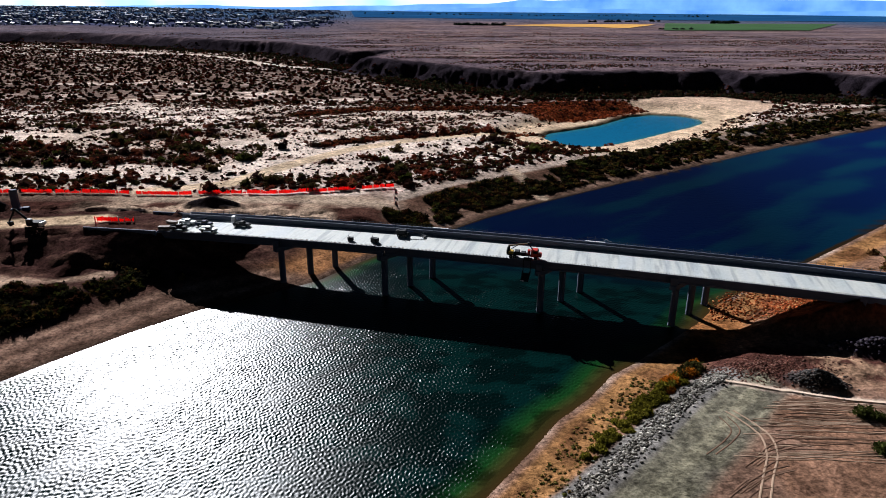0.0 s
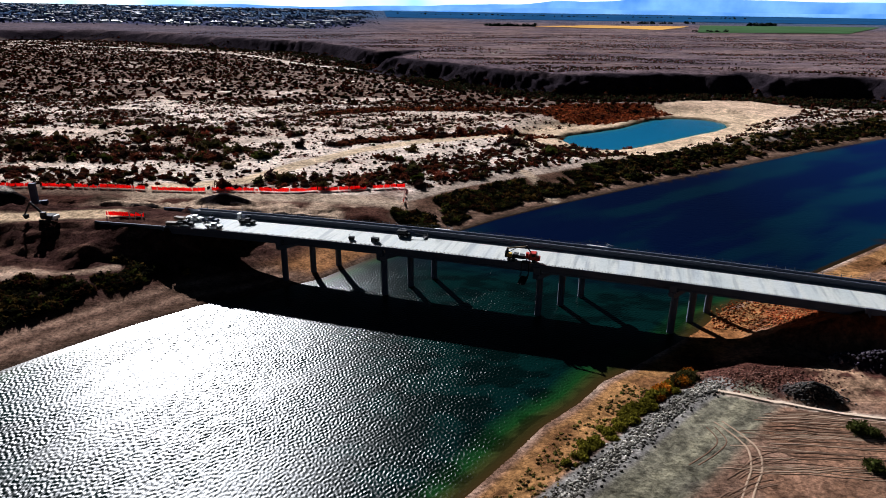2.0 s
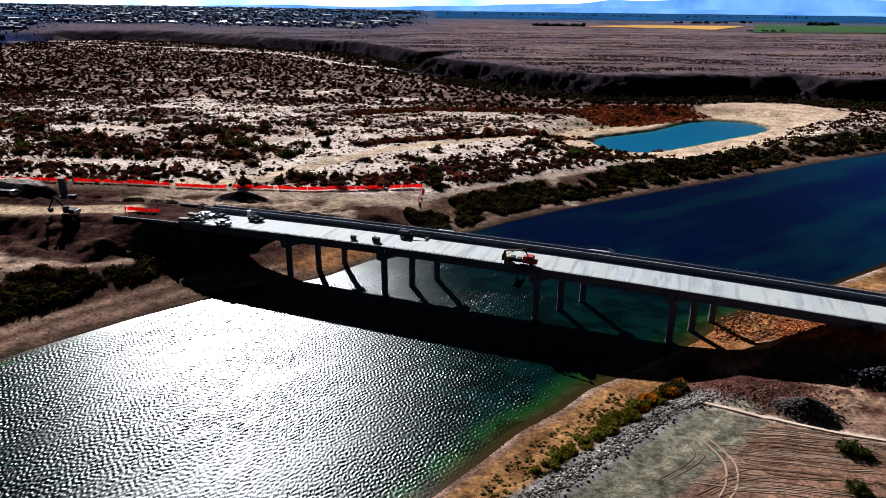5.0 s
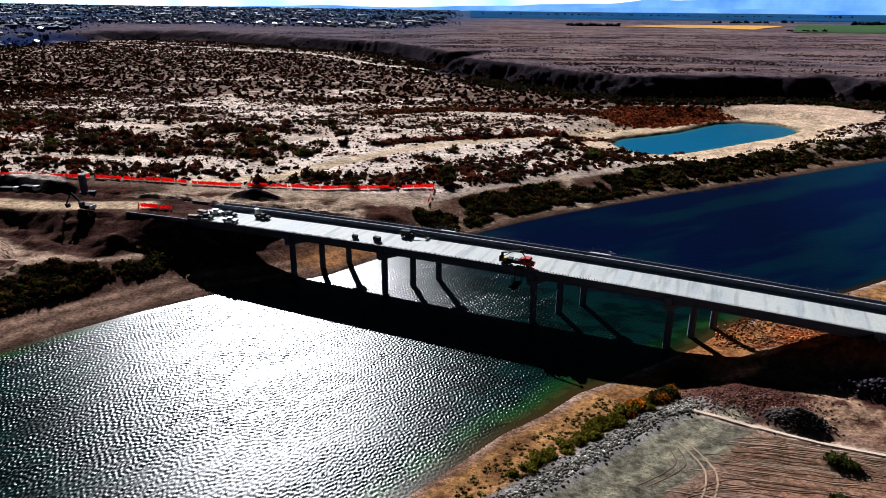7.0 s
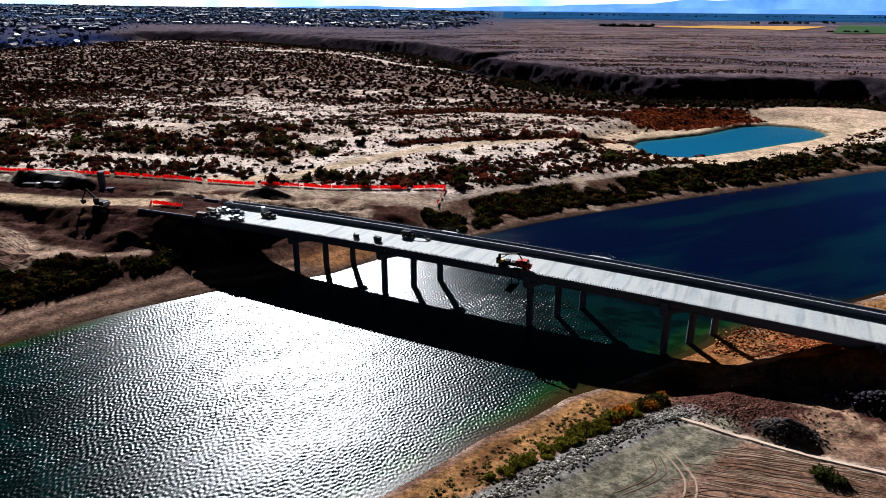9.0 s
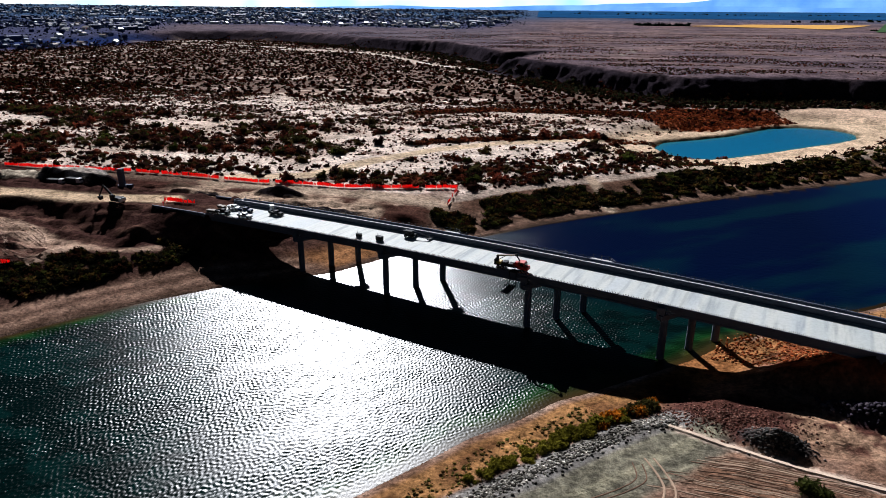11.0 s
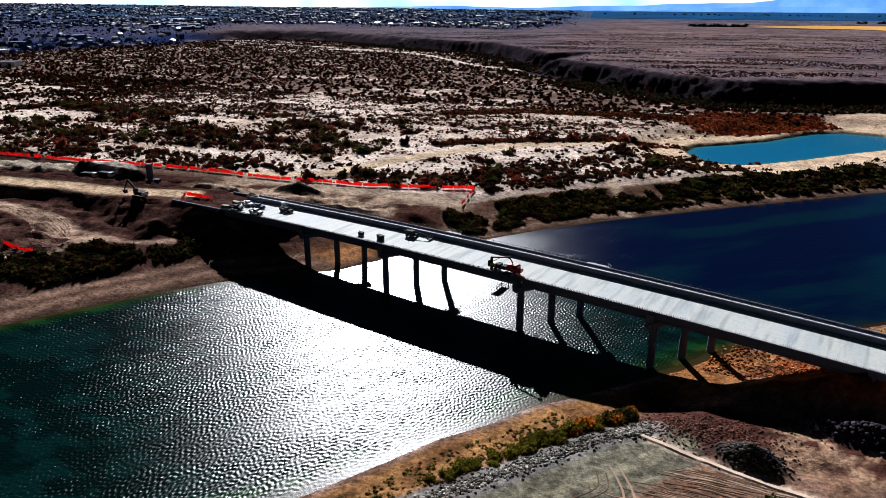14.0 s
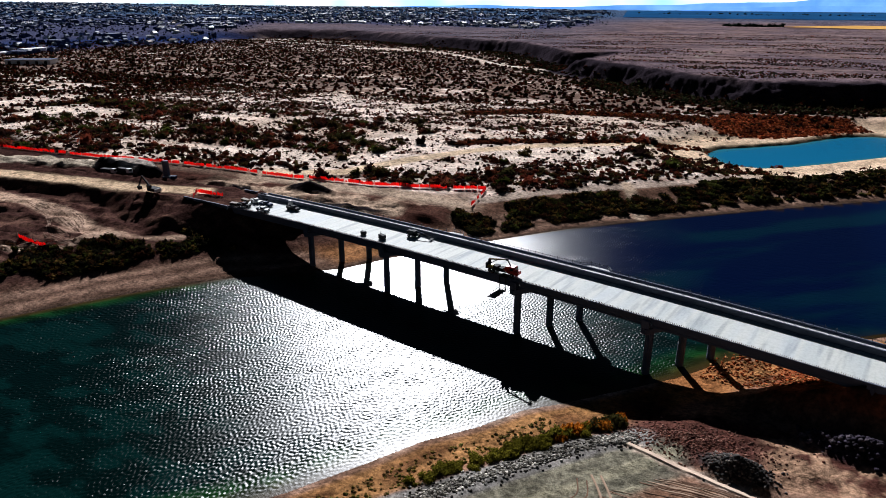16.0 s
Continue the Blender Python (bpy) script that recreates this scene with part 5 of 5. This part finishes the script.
# ---- town, farm trees and shrubs of the mesa ----
def town():
    g = random.Random(77)
    v, f, col = [], [], []
    gn = np.random.default_rng(77)
    az, d = np.radians(gn.uniform(-66, -6, 26000)), 1080 + 3450 * gn.random(26000) ** 0.9
    X, Y = 40 + d * np.sin(az), d * np.cos(az)
    keep = (inside(X, Y, TOWN_EDGE) < -5) & (fbm(X / 240, Y / 240, 55) > 0.42 + gn.uniform(-0.12, 0.06, 26000))
    for x, y in zip(X[keep][:7000].tolist(), Y[keep][:7000].tolist()):
        big = g.random() < 0.035
        a, b, h = (g.uniform(18, 40), g.uniform(10, 20), g.uniform(4, 7)) if big else (g.uniform(5, 11), g.uniform(5, 8), g.uniform(2.4, 3.8))
        t = g.choice((0.1, 0.15, 1.6)) + g.gauss(0, 0.05)
        c, s = math.cos(t), math.sin(t)
        z = ground_z(x, y) - 1.5
        p = len(v)
        for zz in (0, h + 1.5):
            for ax, by in ((-a, -b), (a, -b), (a, b), (-a, b)):
                v.append((x + (ax * c - by * s) / 2, y + (ax * s + by * c) / 2, z + zz))
        for e in (-1, 1):
            v.append((x + e * a * c / 2, y + e * a * s / 2, z + h + 1.5 + (1.0 if big else 2.0)))
        f += [(p, p + 1, p + 5, p + 4), (p + 2, p + 3, p + 7, p + 6), (p + 1, p + 2, p + 6, p + 9, p + 5), (p + 3, p, p + 4, p + 8, p + 7), (p + 4, p + 5, p + 9, p + 8), (p + 6, p + 7, p + 8, p + 9)]
        k = g.random()
        # dark houses carry the blue of distance haze in their tone
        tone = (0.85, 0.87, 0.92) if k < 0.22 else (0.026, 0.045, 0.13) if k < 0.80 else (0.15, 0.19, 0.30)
        col += [tone] * 10
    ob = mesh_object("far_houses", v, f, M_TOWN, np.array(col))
    tagged(ob, "hundreds of small pale and dark houses of a distant town", "houses", kind="stuff")


town()


def town_house(x, y, turn, a, b, h, wall, roof, label):
    t = root("house", pose(x, y, ground_z(x, y), 0, 0, turn), label, "house", "nearest houses of the town")
    part("wall", boxed(-a / 2, a / 2, -b / 2, b / 2, -1.5, h), wall, t)
    bm = bmesh.new()
    for v_ in box(bm, -a / 2 - 0.5, a / 2 + 0.5, -b / 2 - 0.5, b / 2 + 0.5, h, h + 0.25):
        v_.co.z += 2.0 * (1 - abs(v_.co.y) / (b / 2 + 0.5))
    ridge_ = [bm.verts.new((e * (a / 2 + 0.5), 0, h + 2.2)) for e in (-1, 1)]
    bm.verts.ensure_lookup_table()
    for e in (-1, 1):
        low = [v_ for v_ in bm.verts if abs(v_.co.y - e * (b / 2 + 0.5)) < 0.01 and v_.co.z > h + 0.2]
        low.sort(key=lambda v_: v_.co.x)
        bm.faces.new((low[0], low[1], ridge_[1], ridge_[0]))
    for k, e in enumerate((-1, 1)):
        side = [v_ for v_ in bm.verts if abs(v_.co.x - e * (a / 2 + 0.5)) < 0.01 and abs(v_.co.y) > 1 and v_.co.z > h + 0.2]
        bm.faces.new((side[0], side[1], ridge_[k]))
    part("roof", bm, roof, t)
    for e in (-0.28, 0.28):
        part("window", boxed(e * a - 0.7, e * a + 0.7, -b / 2 - 0.05, -b / 2 + 0.02, 1.0, 2.2), M_GLASS_DARK, t)
    part("door", boxed(-0.5, 0.5, -b / 2 - 0.05, -b / 2 + 0.02, 0.0, 2.1), M_GREY, t)


g8 = random.Random(88)
ROOFS = [(M_GREY, "dark grey"), (M_STEEL, "pale metal"), (M_WHITE, "white"), (M_REBAR, "rust-brown")]
placed = 0
while placed < 60:
    az = radians(g8.uniform(-44, -12))
    d = g8.uniform(1130, 2000)
    x, y = 40 + d * math.sin(az), d * math.cos(az)
    if float(inside(np.array([x]), np.array([y]), TOWN_EDGE)[0]) > -12:
        continue
    roof, word = g8.choice(ROOFS)
    town_house(x, y, g8.choice((6, 9, 95)) + g8.gauss(0, 3), g8.uniform(9, 16), g8.uniform(7, 11), g8.uniform(3, 4.5), M_WHITE, roof, "small white-walled house with a " + word + " roof in the town")
    placed += 1


def mesa_places(n, seed, az0, az1, d0, d1, r0, r1, thresh, lim=14, town=False):
    g = np.random.default_rng(seed)
    az, d = np.radians(g.uniform(az0, az1, n)), d0 + (d1 - d0) * g.random(n) ** 1.3
    x, y = 40 + d * np.sin(az), d * np.cos(az)
    db, sd = near_line(x, y, BLUFF)
    keep = (fbm(x / 120, y / 26, 57) + g.uniform(-0.05, 0.05, n) > thresh) & (-inside(x, y, TOWN_EDGE) > g.uniform(-60, 0, n) if town else db * sd > lim)
    x, y = x[keep], y[keep]
    r = g.uniform(r0, r1, len(x))
    return np.stack([x, y, height(x, y), r, r * g.uniform(0.8, 1.3, len(x))], -1)


# bluish leaf tints, with distance haze put into them
scatter("town_trees", mesa_places(15000, 41, -66, -4, 1100, 4300, 1.4, 3.4, 0.38, town=True), SOUP_DOT, [(0.012, 0.024, 0.03), (0.010, 0.02, 0.04), (0.018, 0.024, 0.026)],
        "dark garden trees between the houses of the town", "trees", seed=13)
scatter("mesa_shrubs", mesa_places(60000, 42, -34, 40, 640, 1500, 0.5, 1.5, 0.545), SOUP_DOT, BROWN, "small dark shrubs dotted over the mesa", "shrubs", seed=14)
scatter("farm_trees", np.concatenate([strip_places([(60, 1950), (190, 1945)], 40, 6, 5, 9, 51), strip_places([(520, 2330), (800, 2420)], 26, 10, 5, 9, 52),
                                      strip_places([(560, 1720), (640, 1715)], 10, 5, 4, 7, 53), strip_places([(900, 2250), (1000, 2320)], 20, 14, 6, 12, 54),
                                      strip_places([(-300, 3400), (1400, 3300)], 70, 60, 4, 8, 55)]), SOUP_FAR[:5], [(0.012, 0.02, 0.014)],
        "dark windbreak trees along the fields", "trees", seed=15)
g9 = np.random.default_rng(90)
FOOT_XY = np.concatenate([g9.uniform((-560, 760), (20, 1260), (9000, 2)), g9.uniform((-60, 570), (430, 800), (9000, 2))])
db9, sd9 = near_line(FOOT_XY[:, 0], FOOT_XY[:, 1], BLUFF)
FOOT_XY = FOOT_XY[(db9 * sd9 < -16) & (db9 * sd9 > -62) & clear_of(FOOT_XY[:, 0], FOOT_XY[:, 1])]
FOOT_R = g9.uniform(1.2, 3.0, len(FOOT_XY))
scatter("bluff_foot_brush", np.stack([FOOT_XY[:, 0], FOOT_XY[:, 1], height(FOOT_XY[:, 0], FOOT_XY[:, 1]), FOOT_R, FOOT_R * 0.9], -1),
        SOUP_TINY, [(0.025, 0.03, 0.014), (0.04, 0.025, 0.014)], "dark brush at the foot of the bluffs", "brush", seed=16)


# ---- stones ----
def stone_mesh(seed, mat):
    g = random.Random(seed)
    bm = bmesh.new()
    bmesh.ops.create_icosphere(bm, subdivisions=1, radius=1.0)
    for v in bm.verts:
        v.co *= g.uniform(0.72, 1.12)
        v.co.z *= 0.75
    me = bpy.data.meshes.new("stone")
    bm.to_mesh(me)
    bm.free()
    me.materials.append(mat)
    return me


def stone_material(name, lo, hi):
    m, nt, b = material(name, 0.9, 0, 0.2)
    info = nt.nodes.new("ShaderNodeObjectInfo")
    c = ramp(nt, info.outputs["Random"], [(0.0, lo), (1.0, hi)])
    n = noise_node(nt, 3.0, 5)
    c2 = ramp(nt, n.outputs[0], [(0.3, (0.6, 0.6, 0.6)), (0.7, (1.1, 1.1, 1.1))])
    nt.links.new(mix(nt, "MULTIPLY", 1.0, c, c2), b.inputs["Base Color"])
    bump(nt, b, n.outputs[0], 0.7, 0.05)
    return m


M_RIPRAP = stone_material("grey_stone", (0.05, 0.047, 0.042), (0.30, 0.28, 0.245))
SHAPES = [stone_mesh(k, M_RIPRAP) for k in range(7)]


def stone_soup(places, name, label, tints, seed):
    """many small stones as one heap"""
    g = np.random.default_rng(seed)
    shapes = []
    for k in range(6):
        bm = bmesh.new()
        bmesh.ops.create_icosphere(bm, subdivisions=1, radius=1.0)
        bm.verts.ensure_lookup_table()
        vs = np.array([v.co for v in bm.verts]) * g.uniform(0.7, 1.15, (len(bm.verts), 1))
        fs = np.array([[v.index for v in f.verts] for f in bm.faces])
        bm.free()
        shapes.append((vs, fs))
    V, F, C, n = [], [], [], 0
    for x, y, z, r in places:
        vs, fs = shapes[int(g.integers(6))]
        a = g.uniform(0, 6.28)
        rot = np.array(((math.cos(a), -math.sin(a), 0), (math.sin(a), math.cos(a), 0), (0, 0, 0.75)))
        V.append(vs @ rot.T * r + np.array((x, y, z + r * 0.2)))
        F.append(fs + n)
        C.append(np.repeat(np.array(tints[int(g.integers(len(tints)))])[None] * g.uniform(0.5, 1.4), len(vs), 0))
        n += len(vs)
    ob = mesh_object(name, np.concatenate(V), np.concatenate(F), M_GROUND, np.concatenate(C))
    return tagged(ob, label, "stones", kind="stuff")


g6 = random.Random(66)
riprap = root("riprap_bank", pose(43, 111, 0), "band of loose grey riprap stones along the gravel road", "stones")
for k in range(300):
    x, y, px, py = line_at(STONE_BAND, g6.uniform(2.0, 5.0))
    d = g6.gauss(0, 1.25)
    x, y = x + px * d, y + py * d
    r = g6.uniform(0.22, 0.48)
    o = new("stone", SHAPES[k % 7])
    o.parent = riprap
    o.matrix_local = Matrix.Translation((x - 43, y - 111, ground_z(x, y) + 0.15 * r)) @ Euler((g6.random() * 6, g6.random() * 6, g6.random() * 6)).to_matrix().to_4x4() @ Matrix.Diagonal((r, r * 0.85, r, 1))
many = []
for k in range(3600):
    x, y, px, py = line_at(STONE_BAND, g6.uniform(0.6, 5.0))
    d = g6.gauss(0, 1.4)
    x, y = x + px * d, y + py * d
    many.append((x, y, ground_z(x, y), g6.uniform(0.14, 0.42)))
rest = stone_soup(many, "stone_rest", "small grey stones", [(0.25, 0.235, 0.205), (0.10, 0.093, 0.08), (0.52, 0.49, 0.44), (0.04, 0.038, 0.034)], 5)
rest.parent = riprap
rest["category"] = ""
rest.matrix_parent_inverse = riprap.matrix_world.inverted()
many = [(x, y, ground_z(x, y), r) for x, y, r in [(g6.gauss(81, 7.5), g6.gauss(138.5, 3.2), 0.08 + 0.26 * g6.random() ** 2) for _ in range(2200)]]
stone_soup(many, "rubble", "reddish broken rubble on the levelled bank", [(0.17, 0.075, 0.055), (0.12, 0.052, 0.042), (0.25, 0.14, 0.11)], 6)
many = [(x, y, ground_z(x, y), r) for x, y, r in [(g6.gauss(89.5, 3.0), g6.gauss(131, 1.7), g6.uniform(0.15, 0.45)) for _ in range(600)]]
stone_soup(many, "rock_pile", "pile of dark broken rock beside the track", [(0.05, 0.05, 0.05), (0.09, 0.085, 0.08), (0.14, 0.12, 0.11)], 7)
many = []
for _ in range(700):
    q = g6.uniform(-1, 1)
    x, y = 112 + 10 * q + g6.gauss(0, 1.2), 145.3 - 2.4 * q + g6.gauss(0, 1.7)
    many.append((x, y, ground_z(x, y) + 0.2, 0.15 + 0.6 * g6.random() ** 2))
stone_soup(many, "spoil_heap", "dark blue-grey heap of broken rock beside the bridge end", [(0.07, 0.06, 0.085), (0.035, 0.03, 0.042), (0.12, 0.105, 0.125)], 9)
many = []
for _ in range(2600):
    x, y = to_world(g6.uniform(97, 134), g6.uniform(6, 34))
    many.append((x, y, ground_z(x, y), 0.12 + 0.4 * g6.random() ** 2))
stone_soup(many, "bank_rubble", "rust-brown rubble on the bank under the bridge", [(0.44, 0.11, 0.035), (0.26, 0.07, 0.025), (0.55, 0.30, 0.13), (0.16, 0.045, 0.02)], 8)


# ---- wheel tracks ----
def ridge(points, width, high, mat, bm, closed=False):
    prev = None
    for k, (x, y) in enumerate(points):
        nx_, ny_ = points[min(k + 1, len(points) - 1)][0] - points[max(k - 1, 0)][0], points[min(k + 1, len(points) - 1)][1] - points[max(k - 1, 0)][1]
        ln = math.hypot(nx_, ny_) or 1
        px, py = -ny_ / ln, nx_ / ln
        ring = []
        for d, h in ((-1, -0.15), (-0.5, 1), (0.5, 1), (1, -0.15)):
            qx, qy = x + px * d * width / 2, y + py * d * width / 2
            ring.append(bm.verts.new((qx, qy, ground_z(qx, qy) + h * high)))
        if prev:
            for i in range(3):
                bm.faces.new((prev[i], prev[i + 1], ring[i + 1], ring[i]))
        prev = ring


def curve(points, n=26):
    """a smooth line through a few points"""
    out = []
    p = [points[0]] + list(points) + [points[-1]]
    for i in range(1, len(p) - 2):
        for k in range(n // (len(points) - 1)):
            t = k / (n // (len(points) - 1))
            out.append(tuple(0.5 * (2 * p[i][j] + (p[i + 1][j] - p[i - 1][j]) * t + (2 * p[i - 1][j] - 5 * p[i][j] + 4 * p[i + 1][j] - p[i + 2][j]) * t * t
                                    + (3 * p[i][j] - p[i - 1][j] - 3 * p[i + 1][j] + p[i + 2][j]) * t ** 3) for j in (0, 1)))
    out.append(points[-1])
    return out


M_TRACK = painted("compacted_pale_soil", (0.33, 0.225, 0.155), 0.95, spread=0.15, scale=1, bump_by=0.03, spec=0.1)
M_CLOD = painted("turned_dark_soil", (0.15, 0.085, 0.055), 0.95, spread=0.3, scale=1, bump_by=0.05, spec=0.1)


def wheel_track(lines, mat, width, high, label):
    bm = bmesh.new()
    for ln in lines:
        ridge(curve(ln), width, high, mat, bm)
    bmesh.ops.recalc_face_normals(bm, faces=bm.faces)
    ob = part("wheel_track", bm, mat)
    return tagged(ob, label, "wheel track", "wheel tracks on the bare soil")


for off in (0.0, 1.9):
    wheel_track([[(64.0 + off * 0.9, 120.5 + off * 0.2), (67.3 + off, 113), (66.0 + off * 1.1, 106), (62 + off, 99), (58 + off * 1.1, 92)]], M_TRACK, 0.5, 0.08, "pale curved wheel track pressed into the soil")
for off in (0.0, 1.8):
    wheel_track([[(63.5 - off, 118.5), (64.2 - off, 114), (61.0 - off, 110), (56 - off, 106)]], M_CLOD, 0.3, 0.06, "dark wheel track turning off the gravel road")
for k in range(70):
    # furrows fan out from the head of the gravel road
    y0 = 104 + 21 * g6.random() ** 0.7
    x0 = 58 + (y0 - 104) * 0.72 + g6.uniform(0, 14)
    ln = g6.uniform(8, 30)
    fall = -0.02 - 0.10 * g6.random()
    wheel_track([[(x0, y0), (x0 + ln * 0.35, y0 + ln * fall * 0.2 + g6.uniform(-0.4, 0.4)), (x0 + ln * 0.7, y0 + ln * fall * 0.6 + g6.uniform(-0.5, 0.5)), (x0 + ln, y0 + ln * fall)]],
                M_CLOD if k % 2 else M_TRACK, g6.uniform(0.15, 0.4), g6.uniform(0.04, 0.10), "furrow of turned soil across the bare ground")
for k in range(16):
    q = g6.random()
    x0, y0 = 50 + 12 * q + g6.uniform(0, 3), 92 + 15 * q - g6.uniform(0, 4)
    ln = g6.uniform(5, 13)
    wheel_track([[(x0, y0), (x0 + ln * 0.5, y0 + ln * 0.34 + g6.uniform(-0.3, 0.3)), (x0 + ln, y0 + ln * 0.5)]], M_CLOD, g6.uniform(0.2, 0.45), g6.uniform(0.04, 0.10), "dark clod ridge beside the gravel road")
M_LOOP = painted("driven_soil", (0.24, 0.15, 0.11), 0.95, spread=0.25, scale=1, bump_by=0.05, spec=0.05)
M_PALE = painted("pale_graded_soil", (0.60, 0.46, 0.35), 0.95, spread=0.15, scale=1, bump_by=0.05, spec=0.05)
wheel_track([WHITE_TRACK], M_PALE, 1.7, 0.28, "low pale windrow of graded soil along the pad")
for k in range(7):
    # loops that lorries left where the lower road turns
    o = (k - 3) * 1.5 + g6.uniform(-0.4, 0.4)
    wheel_track([[(-186 + g6.uniform(-3, 3), 200 + o * 0.5), (-173, 198.5 + o), (-160 + o * 0.2, 193 + o), (-151 + o * 0.4, 189.5 + o * 0.9), (-141 + g6.uniform(-2, 3), 184 + o * 0.5)]],
                M_LOOP if k % 2 else M_CLOD, 0.5, 0.06, "lorry track curving across the soil of the yard")
for k in range(5):
    o = k * 1.6 + g6.uniform(-0.3, 0.3)
    wheel_track([[(-166 + o, 190 - o * 0.3), (-155 + o * 0.5, 183.5 - o * 0.6), (-146, 180.5 - o), (-136 + g6.uniform(-2, 2), 178 - o)]], M_LOOP if k % 2 else M_CLOD, 0.45, 0.06, "lorry track looping down to the lower road")
for k in range(6):
    o = k * 1.5 + g6.uniform(-0.3, 0.3)
    wheel_track([[(-154 + o * 0.5, 158 + o * 0.8), (-143, 162 + o), (-134 - o * 0.2, 168 + o * 0.5), (-130 - o * 0.3, 178)]], M_LOOP if k % 3 else M_CLOD, 0.5, 0.12, "pale lorry track above the brushy bank")


# ---- far shed on the plain ----
def far_shed(x, y, turn, lx, ly, h):
    t = root("warehouse", on_ground(x, y, turn), "long low warehouse with a dark blue roof on the plain", "warehouse")
    part("wall", boxed(-lx / 2, lx / 2, -ly / 2, ly / 2, -0.5, h), M_WHITE, t, "white warehouse wall")
    bm = bmesh.new()
    vs = box(bm, -lx / 2 - 0.6, lx / 2 + 0.6, -ly / 2 - 0.6, ly / 2 + 0.6, h, h + 0.3)
    for v in vs:
        v.co.z += 2.2 * (1 - abs(v.co.y) / (ly / 2 + 0.6))
    part("roof", bm, M_BLUE, t)
    for k in range(5):
        xx = -lx / 2 + (k + 0.5) * lx / 5
        part("door", boxed(xx - 2, xx + 2, -ly / 2 - 0.1, -ly / 2 - 0.02, 0, h * 0.75), M_GREY, t)


far_shed(-770, 655, 24, 58, 22, 6)
